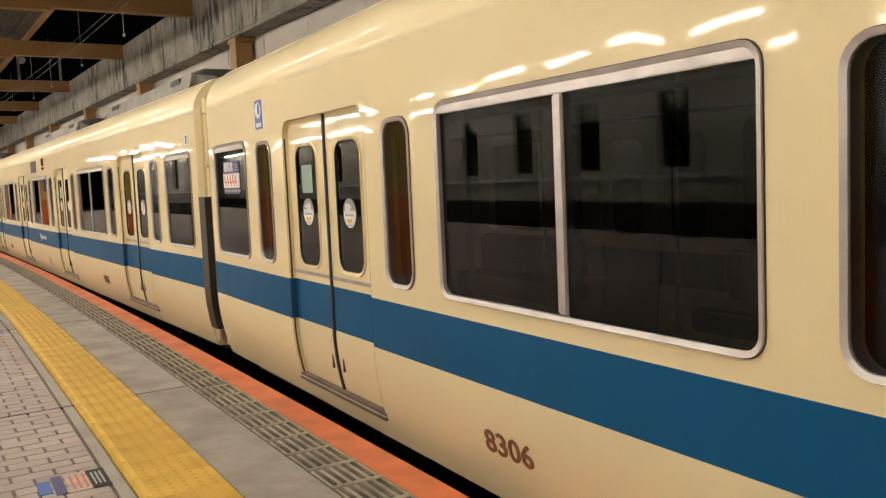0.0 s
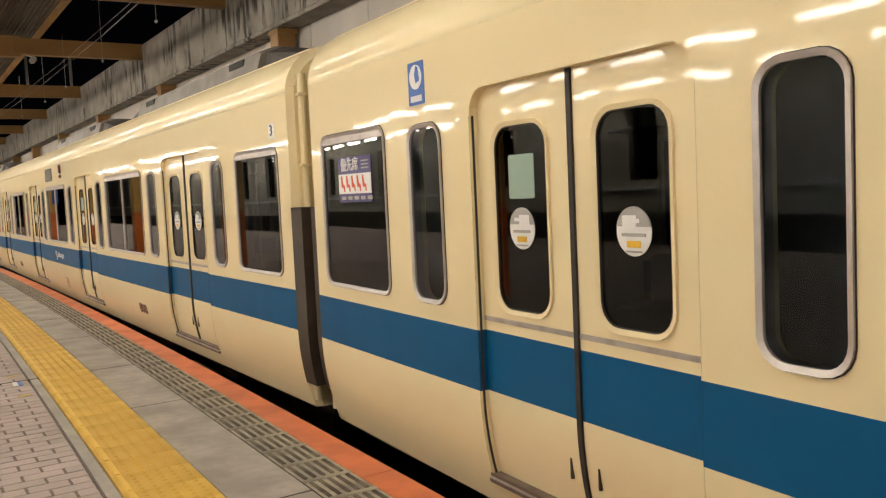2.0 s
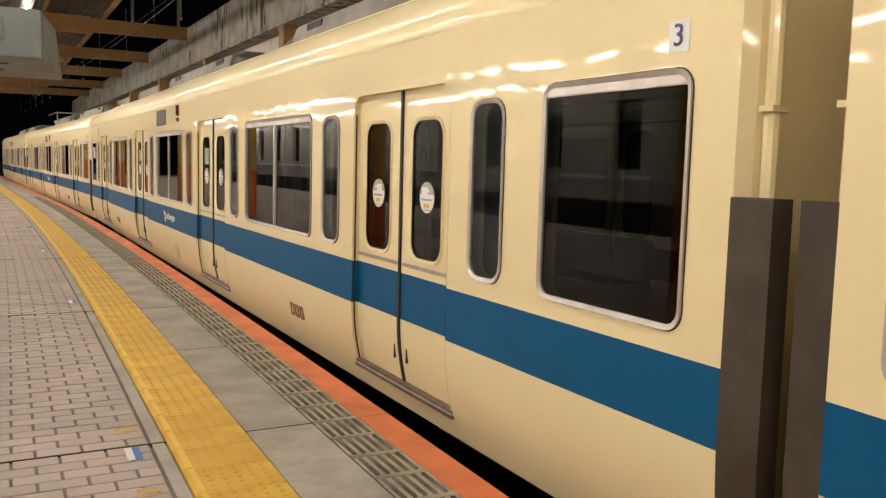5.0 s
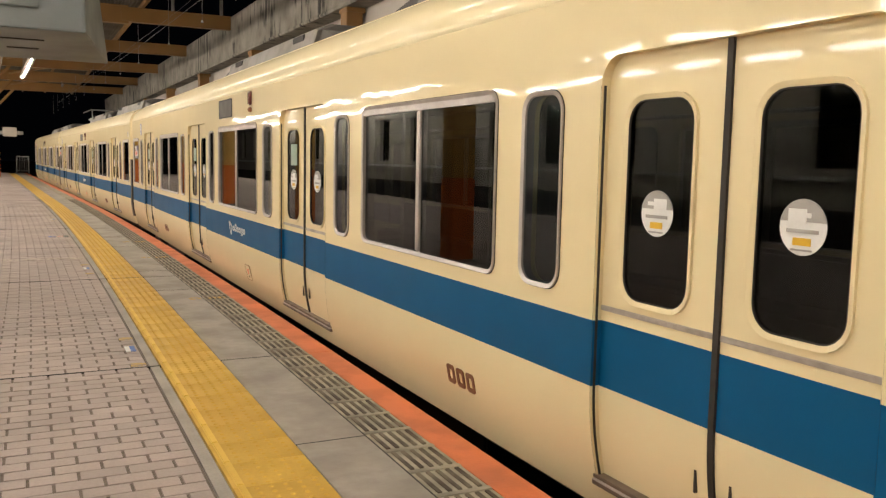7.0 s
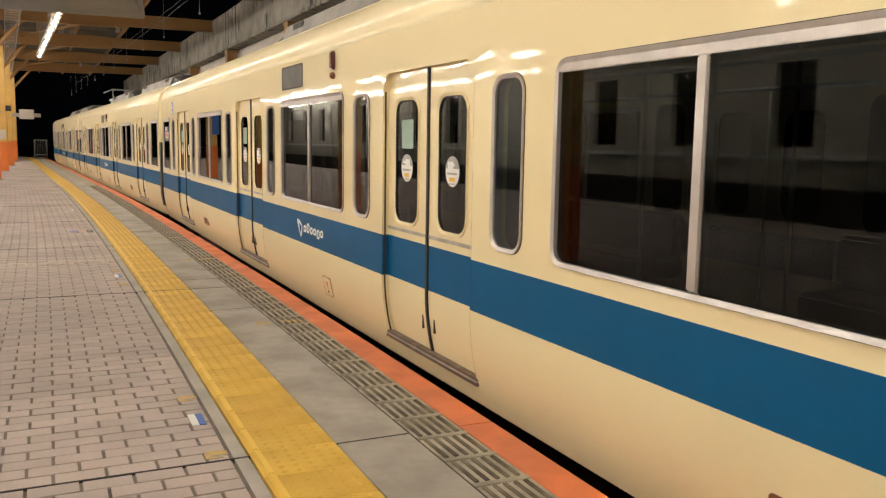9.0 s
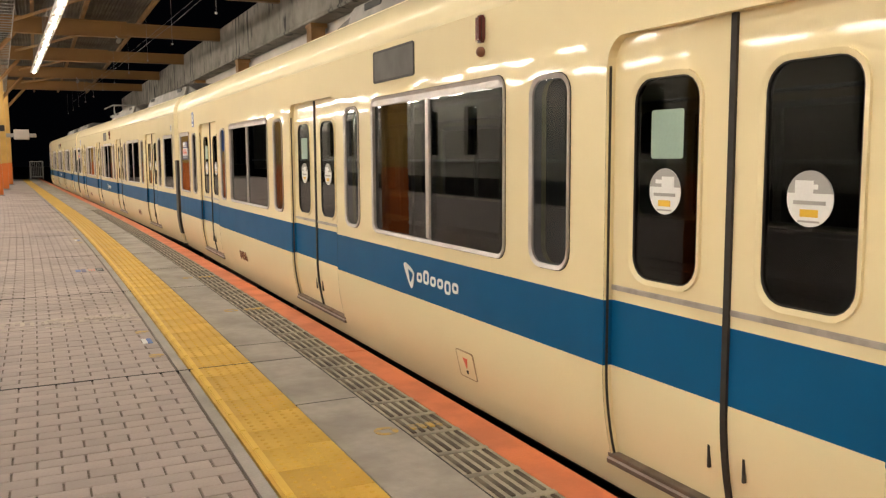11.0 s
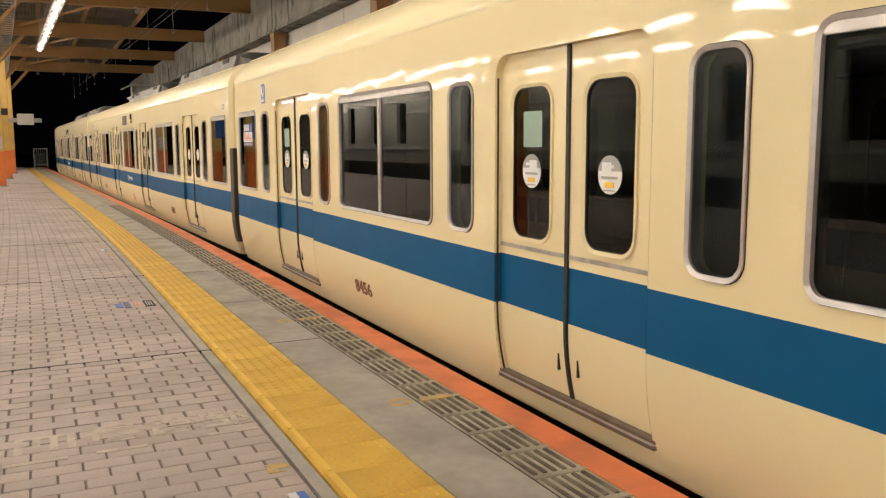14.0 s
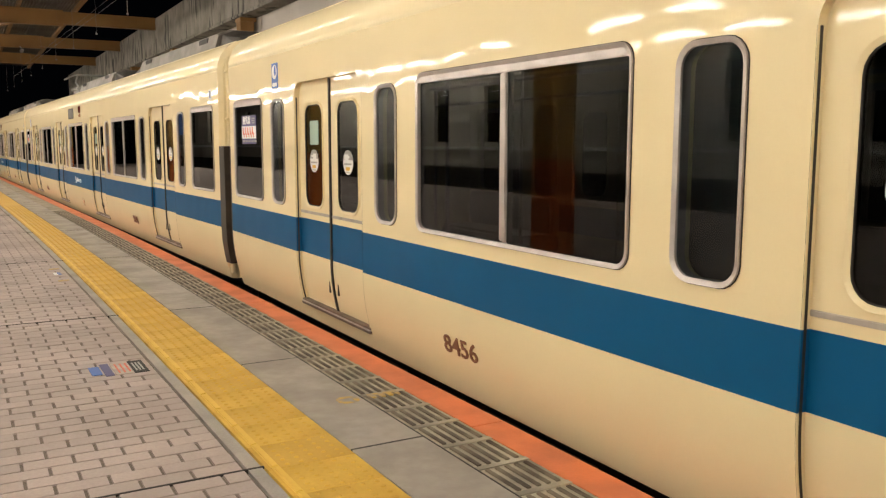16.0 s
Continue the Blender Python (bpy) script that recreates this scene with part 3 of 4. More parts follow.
def car_inside(car):
    # Floor, ceiling and benches carry the unlit car's darkness in their colour.
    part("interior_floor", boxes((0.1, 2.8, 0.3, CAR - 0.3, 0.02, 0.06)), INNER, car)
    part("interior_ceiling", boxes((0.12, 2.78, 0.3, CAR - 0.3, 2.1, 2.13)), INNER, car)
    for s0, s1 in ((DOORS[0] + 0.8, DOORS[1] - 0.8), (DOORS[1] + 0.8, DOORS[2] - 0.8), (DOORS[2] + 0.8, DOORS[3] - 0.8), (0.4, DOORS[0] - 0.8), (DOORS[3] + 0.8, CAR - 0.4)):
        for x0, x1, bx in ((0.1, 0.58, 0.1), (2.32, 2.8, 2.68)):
            b = part("bench", boxes((x0, x1, s0, s1, 0.3, 0.48), bevel=0.03), SEAT, car, "bench seat inside the train, coloured dark for the unlit car")
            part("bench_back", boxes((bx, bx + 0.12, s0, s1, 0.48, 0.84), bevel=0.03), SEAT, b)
        for x in (0.62, 2.28):
            for s in (s0 - 0.05, s1 + 0.05):
                part("grab_pole", tube(bmesh.new(), (x, s, 0.06), (x, s, 2.1), 0.016, 8), STEEL, car)
    for x in (0.75, 2.15):
        part("strap_rail", tube(bmesh.new(), (x, 0.6, 1.78), (x, CAR - 0.6, 1.78), 0.014, 8), STEEL, car)


def car_marks(car, number):
    face = Matrix(((0, 0, -1, 0), (-1, 0, 0, 0), (0, 1, 0, 0), (0, 0, 0, 1)))

    def on_side(s, z, lean=0.0, out=0.003):
        return Matrix.Translation((side_x(z) - out, s, z)) @ Matrix.Rotation(lean, 4, "Y") @ face

    lettering("car_number", number, 0.15, BROWN_TEXT, car, on_side(15.27, 0.232, -0.19) @ Matrix.Diagonal((1.24, 1, 1, 1)), weight=0.002)
    for k in range(3):
        a = -0.165 + 0.115 * k
        mark = part("operator_letter", ring(bmesh.new(), rounded(a, a + 0.09, -0.055, 0.055, 0.02), rounded(a + 0.026, a + 0.064, -0.029, 0.029, 0.008), -0.002, 0.002), BROWN_TEXT, car, "brown operator letter as a plain shape")
        mark.matrix_basis = on_side(4.64, 0.235, -0.19) @ Matrix(((0, 1, 0, 0), (0, 0, 1, 0), (1, 0, 0, 0), (0, 0, 0, 1)))
    logo = [(0.40, 0.690), (0.388, 0.702), (0.36, 0.699), (0.30, 0.682), (0.25, 0.660), (0.234, 0.643), (0.238, 0.615), (0.255, 0.562), (0.27, 0.547), (0.29, 0.552), (0.325, 0.585), (0.37, 0.640), (0.395, 0.672)]
    bm = plate(bmesh.new(), [(10.0 + s, z) for s, z in logo], -0.003, 0.002)
    part("logo_shape", bm, WHITE_INK, car, "white operator emblem as a plain shape")
    bm = plate(bmesh.new(), [(10.0 + s, z) for s, z in ((0.322, 0.664), (0.262, 0.646), (0.252, 0.632), (0.284, 0.583), (0.296, 0.588))], -0.005, 0.002)
    part("logo_cut", bm, BLUE, car)
    for k, (lo, hi) in enumerate(((0.60, 0.66), (0.60, 0.685), (0.60, 0.66), (0.60, 0.66), (0.58, 0.66), (0.60, 0.66))):
        q = 10.19 - k * 0.1
        part("logo_letter", ring(bmesh.new(), rounded(q - 0.075, q, lo, hi, 0.024), rounded(q - 0.058, q - 0.017, lo + 0.017, hi - 0.017, 0.01), -0.003, 0.002), WHITE_INK, car, "white letter of the operator name as a plain shape")
    # destination display, side lamp, extinguisher mark
    d = part("side_display", ring(bmesh.new(), rounded(10.2, 10.89, 1.875, 2.085, 0.02), rounded(10.215, 10.875, 1.89, 2.07, 0.012), -0.006, 0.03), RUBBER, car, "dark unlit destination display")
    part("display_pane", plate(bmesh.new(), rounded(10.21, 10.88, 1.885, 2.075, 0.012), -0.004, 0.004), DISPLAY, d)
    l = part("side_lamp", boxes((-0.035, 0.01, 9.29, 9.35, 1.96, 2.10), bevel=0.012), LAMP_RED, car, "dark red side indicator lamp")
    bm = bmesh.new()
    bmesh.ops.create_uvsphere(bm, u_segments=12, v_segments=8, radius=0.027, matrix=Matrix.Translation((-0.012, 9.32, 1.915)))
    part("lamp_bulb", bm, BROWN_TEXT, l, smooth=True)
    e = part("extinguisher_hatch", plate(bmesh.new(), rounded(-0.1, 0.1, -0.08, 0.08, 0.015), -0.002, 0.002), CREAM, car, "small hatch with a red mark")
    e.matrix_basis = Matrix.Translation((side_x(0.20) - 0.002, 9.565, 0.203)) @ Matrix.Rotation(-0.228, 4, "Y")
    part("hatch_line", ring(bmesh.new(), rounded(-0.104, 0.104, -0.084, 0.084, 0.018), rounded(-0.098, 0.098, -0.078, 0.078, 0.014), -0.0035, 0.003), HATCH_LINE, e)
    part("red_mark", plate(bmesh.new(), [(-0.027, 0.04), (0.027, 0.04), (0.0, -0.025)], -0.005, 0.0), RED_INK, e)
    part("dark_dot", plate(bmesh.new(), rounded(-0.012, 0.012, -0.055, -0.035, 0.008), -0.005, 0.0), VENT, e)
    # priority seat notices
    s = part("priority_mark", plate(bmesh.new(), rounded(18.270, 18.430, 1.84, 2.05, 0.008), -0.003, 0.003), SIGN_BLUE, car, "blue priority seat pictogram sign")
    part("pictogram", plate(bmesh.new(), rounded(18.290, 18.410, 1.915, 2.035, 0.0599, 6), -0.006, 0.0), WHITE_INK, s)
    part("pictogram_cut", plate(bmesh.new(), [(18.320, 2.02), (18.340, 2.03), (18.355, 1.985), (18.345, 1.945), (18.310, 1.955)], -0.008, 0.0), SIGN_BLUE, s)
    part("caption_bar", boxes((-0.006, 0.0, 18.295, 18.405, 1.855, 1.885)), WHITE_INK, s)
    n = part("priority_notice", plate(bmesh.new(), rounded(18.99, 19.44, 1.37, 1.635, 0.006), 0.0, 0.003), NAVY_INK, car, "navy and white priority seat notice in the window")
    n.location.y = -0.065
    part("white_field", boxes((-0.003, 0.001, 18.99, 19.44, 1.42, 1.535)), WHITE_INK, n)
    for k in range(5):
        q = 19.40 - k * 0.075
        part("seat_symbol", plate(bmesh.new(), [(q, 1.522), (q - 0.014, 1.525), (q - 0.018, 1.505), (q - 0.024, 1.478), (q - 0.048, 1.470), (q - 0.052, 1.432), (q - 0.042, 1.432), (q - 0.038, 1.455), (q - 0.006, 1.458)], -0.006, -0.001), RED_INK, n)
    lettering("notice_caption", "\u512a\u5148\u5e2d", 0.083, WHITE_INK, n, Matrix.Translation((-0.003, 19.275, 1.585)) @ face)
    bm = boxes(*[(-0.004, 0.001, 19.02 + 0.0, 19.11, z, z + 0.008) for z in (1.60, 1.58, 1.56)], *[(-0.004, 0.001, 19.40 - k * 0.09 - 0.06, 19.40 - k * 0.09, 1.385, 1.405) for k in range(5)])
    tagged(part("small_print", bm, GREY_INK, n), kind="stuff")
    c = part("car_order_plate", plate(bmesh.new(), rounded(0.43, 0.53, 1.835, 1.945, 0.004), -0.003, 0.003), WHITE_INK, car, "white plate with the car's order number")
    lettering("order_digit", {"8306": "4", "8456": "3", "8406": "2", "8256": "1"}[number], 0.11, NAVY_INK, c, Matrix.Translation((-0.006, 0.48, 1.89)) @ face)


def under_frame(car):
    part("underframe", boxes((0.35, 2.55, 0.4, CAR - 0.4, -0.25, -0.06), (0.5, 2.4, 5.2, 8.2, -0.75, -0.25), (0.45, 2.45, 10.4, 14.6, -0.7, -0.25), bevel=0.02), UNDER, car)
    for s in (3.1, CAR - 3.1):
        b = part("bogie", boxes((0.42, 0.6, s - 1.6, s + 1.6, -0.75, -0.45), (2.3, 2.48, s - 1.6, s + 1.6, -0.75, -0.45), (0.6, 2.3, s - 0.25, s + 0.25, -0.7, -0.4), bevel=0.03), UNDER, car)
        for dy in (-1.05, 1.05):
            bm = bmesh.new()
            for x in (0.88, 1.95):
                tube(bm, (x, s + dy, -0.64), (x + 0.12, s + dy, -0.64), 0.43, 24)
            tube(bm, (0.88, s + dy, -0.64), (2.0, s + dy, -0.64), 0.08, 12)
            part("wheelset", bm, RAIL, b)


LEANS = {0: -0.056, 1: 0.0, 2: 0.036, 3: 0.034}
JOINT_AT = {1: Vector((0, 0, 0))}


def run(a):
    return Vector((-math.sin(a), math.cos(a), 0))


JOINT_AT[0] = JOINT_AT[1] - CAR * run(LEANS[0])
JOINT_AT[2] = JOINT_AT[1] + CAR * run(LEANS[1])
JOINT_AT[3] = JOINT_AT[2] + CAR * run(LEANS[2])


def build_car():
    car = thing("train_car", "cream commuter train car with a blue waist band", "train car", "cars of the standing train")
    car_side(car)
    car_side(car, True)
    car_roof(car)
    car_ends(car)
    car_inside(car)
    under_frame(car)
    return car


first = build_car()
cars = {0: first}
first.matrix_basis = Matrix.Translation(JOINT_AT[0]) @ Matrix.Rotation(LEANS[0], 4, "Z")
for i in (1, 2, 3):
    cars[i] = copy_thing(first, Matrix.Translation(JOINT_AT[i]) @ Matrix.Rotation(LEANS[i], 4, "Z"))
for i, number in ((0, "8306"), (1, "8456"), (2, "8406"), (3, "8256")):
    car_marks(cars[i], number)



def pantograph(car, s):
    p = part("pantograph", boxes((0.75, 2.15, s - 0.5, s + 0.5, 2.74, 2.79), (0.8, 0.9, s - 0.45, s + 0.45, 2.6, 2.75), (2.0, 2.1, s - 0.45, s + 0.45, 2.6, 2.75)), GALV, car, "folded grey roof pantograph")
    for x in (0.8, 2.1):
        bm = tube(bmesh.new(), (x, s - 0.4, 2.8), (x + (0.1 if x < 1 else -0.1), s + 0.7, 2.98), 0.02, 6)
        tube(bm, (x + (0.1 if x < 1 else -0.1), s + 0.7, 2.98), (x, s - 0.3, 3.1), 0.018, 6)
        part("pantograph_arm", bm, GALV, p)
    for d in (-0.42, -0.22):
        bm = tube(bmesh.new(), (0.75, s + d, 3.1), (2.15, s + d, 3.1), 0.02, 6)
        tube(bm, (0.75, s + d, 3.1), (0.5, s + d, 2.98), 0.018, 6)
        tube(bm, (2.15, s + d, 3.1), (2.4, s + d, 2.98), 0.018, 6)
        part("collector_head", bm, GALV, p)


pantograph(cars[2], 15.2)
# ---------------------------------------------------------------- the structure over the track
girder = thing("concrete_girder", "pale concrete girder with black rain streaks beyond the train", "girder", kind="structure")
ys = [-21.2] + BEAMS + [70.1]
for a, b in zip(ys, ys[1:]):
    bm = boxes((3.6, 3.98, a + 0.008, b - 0.008, 4.47, 5.63), (3.57, 4.02, a + 0.008, b - 0.008, 4.40, 4.47), bevel=0.015)
    part("girder_span", bm, GIRDER, girder)
wall = thing("wall_east", "pale panelled wall beyond the track", "wall", kind="structure")
for i in range(42):
    y = -21 + i * 2.1
    part("wall_panel", boxes((4.04, 4.2, y + 0.004, y + 2.096, -1.25, 5.6), bevel=0.006), WALL_WHITE, wall)
for y in BAYS:
    p = thing("girder_post", "ochre painted steel post under the girder", "post", "posts under the girder")
    part("post_shaft", boxes((3.62, 3.96, y - 2.58, y - 2.22, -1.22, 4.40), bevel=0.01), OCHRE, p)
    part("post_head", boxes((3.605, 4.0, y - 2.62, y - 2.18, 4.3, 4.395), bevel=0.01), OCHRE, p)


def i_beam(bm, x0, x1, y, z0, z1, w=0.22, t=0.03):
    box(bm, x0, x1, y - w / 2, y + w / 2, z0, z0 + t)
    box(bm, x0, x1, y - w / 2, y + w / 2, z1 - t, z1)
    box(bm, x0, x1, y - 0.09, y + 0.09, z0 + t, z1 - t)
    return bm


for y in BEAMS:
    b = thing("roof_beam", "ochre painted steel roof beam across the track", "beam", "roof beams")
    part("beam_outer", i_beam(bmesh.new(), 0.7, 3.598, y, 5.24, 5.64), OCHRE, b)
    part("beam_inner", i_beam(bmesh.new(), -13.5, 0.698, y, 5.18, 5.68, 0.26), OCHRE, b)
    part("splice_plate", boxes((0.5, 0.9, y - 0.14, y - 0.1, 5.26, 5.62)), OCHRE, b)
canopy = thing("canopy_roof", "dark corrugated platform roof on steel purlins", "roof", kind="structure")
bm = bmesh.new()
rows = []
for i in range(0, 640):
    x = 1.25 - i * 0.0235
    z = ROOF_Z + (0.0, 0.0, 0.035, 0.035)[i % 4] + 0.012 * (1.25 - x)
    rows.append([bm.verts.new((x, yy, z)) for yy in (-21.5, 24, 66.5)])
for a, b in zip(rows, rows[1:]):
    for i in range(2):
        bm.faces.new((a[i], a[i + 1], b[i + 1], b[i]))
sheet_ob = part("roof_sheet", bm, CORRUGATED, canopy)
mod = sheet_ob.modifiers.new("thickness", "SOLIDIFY")
mod.thickness, mod.offset = 0.006, 1
for x in (1.12, -0.6, -2.0, -3.4, -5.2, -7.4, -9.4, -11.4):
    part("purlin", boxes((x - 0.05, x + 0.05, -21.5, 66.5, 5.685, 5.82 + 0.012 * (1.25 - x)), bevel=0.008), OCHRE, canopy)
for a, b in zip(BEAMS, BEAMS[1:]):
    for x0, x1 in ((0.2, -2.6), (-4.2, -7.0)):
        bm = tube(bmesh.new(), (x0, a + 0.1, 5.5), (x1, b - 0.1, 5.5), 0.05, 6)
        part("wind_brace", bm, OCHRE, canopy)


def platform_column(x, y):
    c = thing("platform_column", "yellow steel platform column with an orange painted base", "column", "platform columns", at=Matrix.Translation((x, y, 0)))
    part("shaft", boxes((-0.18, 0.18, -0.18, 0.18, 1.2, 5.2), bevel=0.02), COLUMN_YELLOW, c)
    part("painted_base", boxes((-0.185, 0.185, -0.185, 0.185, 0.02, 1.2), bevel=0.02), COLUMN_ORANGE, c, "orange painted base")
    part("foot_plate", boxes((-0.24, 0.24, -0.24, 0.24, -0.01, 0.03), bevel=0.006), GALV, c)
    bm = bmesh.new()
    for s in (-1, 1):
        tube(bm, (s * 0.12, 0, 4.2), (s * 1.0, 0, 5.2), 0.07, 6)
    part("knee_brace", bm, OCHRE, c)
    part("cap", boxes((-0.26, 0.26, -0.2, 0.2, 5.05, 5.178), bevel=0.01), OCHRE, c)


for y in BAYS:
    platform_column(-3.5, y)


def strip_lamp(y, off, z, length=1.14, r=0.030):
    lamp = thing("strip_lamp", "white fluorescent strip lamp hung under the platform roof", "lamp", "platform lamps", at=along(y, off, z))
    part("housing", boxes((-0.12, 0.12, -length / 2, length / 2, r - 0.006, 0.09), bevel=0.01), HOUSING, lamp)
    part("tube", tube(bmesh.new(), (0, -length / 2 + 0.03, 0.0), (0, length / 2 - 0.03, 0.0), r, 10), TUBE, lamp, "lit fluorescent tube")
    top = ROOF_Z + 0.012 * (1.25 - edge_x(y) + off) + 0.03 - z
    for q in (-length * 0.3, length * 0.3):
        part("hanger", tube(bmesh.new(), (0, q, 0.08), (0, q, top), 0.008, 6), GALV, lamp)
    return lamp


y = -18.0
while y < 43:
    strip_lamp(y, 1.19, 4.72, 1.09, 0.020)
    y += 1.25
y = -17.0
while y < 66:
    strip_lamp(y, 3.35, 4.6, 1.9, 0.046)
    y += 2.6
y = -6.0
while y < 66:
    strip_lamp(y, 10.3, 4.05, 1.5, 0.055)
    strip_lamp(y + 0.9, 13.2, 4.0, 1.6, 0.06)
    y += 2.5

# cable ladder beside the lamps
lad = thing("cable_ladder", "galvanised cable ladder hung under the roof", "cable ladder")
for off in (2.05, 2.45):
    part("side_rail", strip(bmesh.new(), off, off + 0.02, 4.98, 5.05, -20, 62), GALV, lad)
rung_me = mesh_of("rung", boxes((-2.45, -2.07, 0.0, 0.03, 4.985, 5.005)), GALV)
for i in range(164):
    yy = -20 + i * 0.5
    o = new("rung", rung_me)
    o.parent, o.matrix_basis = lad, Matrix.Translation((edge_x(yy), yy, 0))
for i in range(20):
    yy = -19 + i * PITCH / 2
    part("hanger", tube(bmesh.new(), (edge_x(yy) - 2.06, yy, 5.0), (edge_x(yy) - 2.06, yy, 5.87), 0.008, 6), GALV, lad)

for y, z, mat, label, dims in ((BAYS[7], 1.6, SIGN_BLUE, "blue information plate on a yellow column", (-0.26, 0.0, -0.03, 0.0, 0.0, 0.85)),
                               (BAYS[8], 2.35, VENT, "small dark loudspeaker on a yellow column", (0.16, 0.36, -0.2, 0.1, 0.1, 0.32)),
                               (BAYS[8], 1.3, WALL_WHITE, "white notice plate on a yellow column", (-0.14, 0.14, -0.02, 0.0, 0.0, 0.4))):
    t = thing("column_fitting", label, "fitting", at=Matrix.Translation((-3.5, y - 0.18, z)))
    part("plate", boxes(dims, bevel=0.006), mat, t)
    part("bracket", boxes((-0.03, 0.03, -0.005, 0.01, 0.03, 0.1)), GALV, t)

# overhead line with droppers and insulators
cat = thing("overhead_line", "overhead contact line hung from the roof beams", "overhead line")
for dx, z, r, name in ((1.25, 4.55, 0.0035, "contact_wire"), (1.6, 5.0, 0.003, "feeder_wire")):
    for a, b in zip(BEAMS, BEAMS[1:]):
        part(name, tube(bmesh.new(), (edge_x(a) + dx, a, z), (edge_x(b) + dx, b, z), r, 6), GALV, cat)
for b in BEAMS[1::2]:
    bm = bmesh.new()
    for k in range(4):
        q = b - 1.2 + 0.09 * k
        tube(bm, (edge_x(b) + 0.9, q, 4.95), (edge_x(b) + 0.9, q + 0.03, 4.97), 0.07, 10)
    tube(bm, (edge_x(b) + 0.9, b - 1.4, 4.95), (edge_x(b) + 0.9, b, 5.24), 0.015, 6)
    part("insulator", bm, GALV, cat)
for y in [q for b in BEAMS for q in (b, b + PITCH / 2)]:
    bm = tube(bmesh.new(), (edge_x(y) + 1.25, y, 4.1), (edge_x(y) + 1.25, y, 5.26), 0.003, 6)
    bmesh.ops.create_uvsphere(bm, u_segments=8, v_segments=6, radius=0.025, matrix=Matrix.Translation((edge_x(y) + 1.25, y, 4.1)))
    part("dropper", bm, GALV, cat)
gan = thing("line_support", "grey steel hanger frame above the roof beams", "frame")
part("portal", boxes((1.9, 1.98, 26.71, 26.79, 5.62, 6.9), (3.3, 3.38, 26.71, 26.79, 5.62, 6.9), (1.9, 3.38, 26.71, 26.79, 6.8, 6.9)), GALV, gan)

# hanging display box, seen from behind
sign = thing("hanging_display", "grey hanging train display box under the roof", "display", at=Matrix.Translation((-2.55, 9.0, 2.45)))
bm = bmesh.new()
lo, hi = [(-1.3, 0), (0.98, 0), (1.31, 1.7), (-1.3, 1.7)], [(-1.3, 0.1), (0.98, 0.1), (1.22, 1.5), (-1.3, 1.5)]
va = [bm.verts.new((x, yy, 0.06 if yy == 0 else -0.03)) for x, yy in lo]
vb = [bm.verts.new((x, yy, 0.62)) for x, yy in hi]
bm.faces.new(va[::-1])
bm.faces.new(vb)
for i in range(4):
    bm.faces.new((va[i], va[(i + 1) % 4], vb[(i + 1) % 4], vb[i]))
bmesh.ops.bevel(bm, geom=bm.edges[:], offset=0.012, segments=2, affect="EDGES")
part("casing", bm, BOX_GREY, sign)
for x in (-0.75, 0.45):
    part("access_panel", boxes((x - 0.15, x + 0.15, 0.005, 0.045, 0.25, 0.50), bevel=0.008), BOX_GREY, sign)
    part("vent_slot", boxes((x - 0.2, x + 0.2, 0.5, 0.55, 0.025, 0.045), (x - 0.12, x + 0.16, 1.0, 1.05, -0.001, 0.02)), VENT, sign)
    part("hanger_rod", tube(bmesh.new(), (x, 0.4, 0.55), (x, 0.4, 3.42), 0.025, 8), GALV, sign)
part("panel_seam", boxes((-0.155, -0.145, 0.0, 0.06, 0.08, 0.6)), VENT, sign)

# small lit sign far along the platform, and the end fence
s = thing("platform_sign", "white box sign on a column far along the platform", "sign", at=Matrix.Translation((-3.5, 49.7, 2.3)))
part("sign_box", boxes((0.5, 1.15, -0.12, 0.12, 0, 0.46), bevel=0.02), WALL_WHITE, s)
part("sign_bracket", boxes((0.15, 1.45, -0.04, 0.04, 0.1, 0.28), bevel=0.01), GALV, s)
f = thing("end_fence", "grey steel fence closing the platform end", "fence")
bm = boxes((-2.55, -2.5, 70.0, 70.05, 0, 1.25), (-1.75, -1.7, 70.0, 70.05, 0, 1.25), (-2.55, -1.7, 70.0, 70.05, 1.2, 1.25), (-2.55, -1.7, 70.0, 70.05, 0.15, 0.2))
part("frame", bm, GALV, f)
for i in range(7):
    part("bar", tube(bmesh.new(), (-2.45 + i * 0.11, 70.02, 0.17), (-2.45 + i * 0.11, 70.02, 1.22), 0.012, 6), GALV, f)

# ---------------------------------------------------------------- hall beyond the far side of the platform
hall = thing("wall_west", "pale station wall with tall dark windows across the other track", "wall", kind="structure")
bm = boxes((-16.0, -15.2, -60, 80, -1.25, 0.45))
part("plinth", bm, TRACK, hall)
bm = bmesh.new()
wl = [(-60, 0.45), (80, 0.45), (80, 6.4), (-60, 6.4)]
holes = []
for i in range(34):
    y = -58 + i * 4.0
    holes.append([(y, 1.45), (y + 1.3, 1.45), (y + 1.3, 3.6), (y, 3.6)])
sheet(bm, [wl] + holes, -15.2, -15.5)
part("hall_wall", bm, WALL_FAR, hall)
part("ledge", boxes((-15.2, -15.05, -60, 80, 1.14, 1.26), bevel=0.01), WHITE_INK, hall)
# Near-black sheet added as the shade of the room behind the windows.
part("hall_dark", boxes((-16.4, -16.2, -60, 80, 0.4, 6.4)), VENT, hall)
for i in range(34):
    y = -58 + i * 4.0
    part("hall_pane", boxes((-15.42, -15.40, y, y + 1.3, 1.45, 3.6)), PANE, hall)
part("hall_ceiling", boxes((-16.5, -13.2, -60, 80, 6.4, 6.5)), CORRUGATED, hall)

# ---------------------------------------------------------------- markings and stickers on the floor


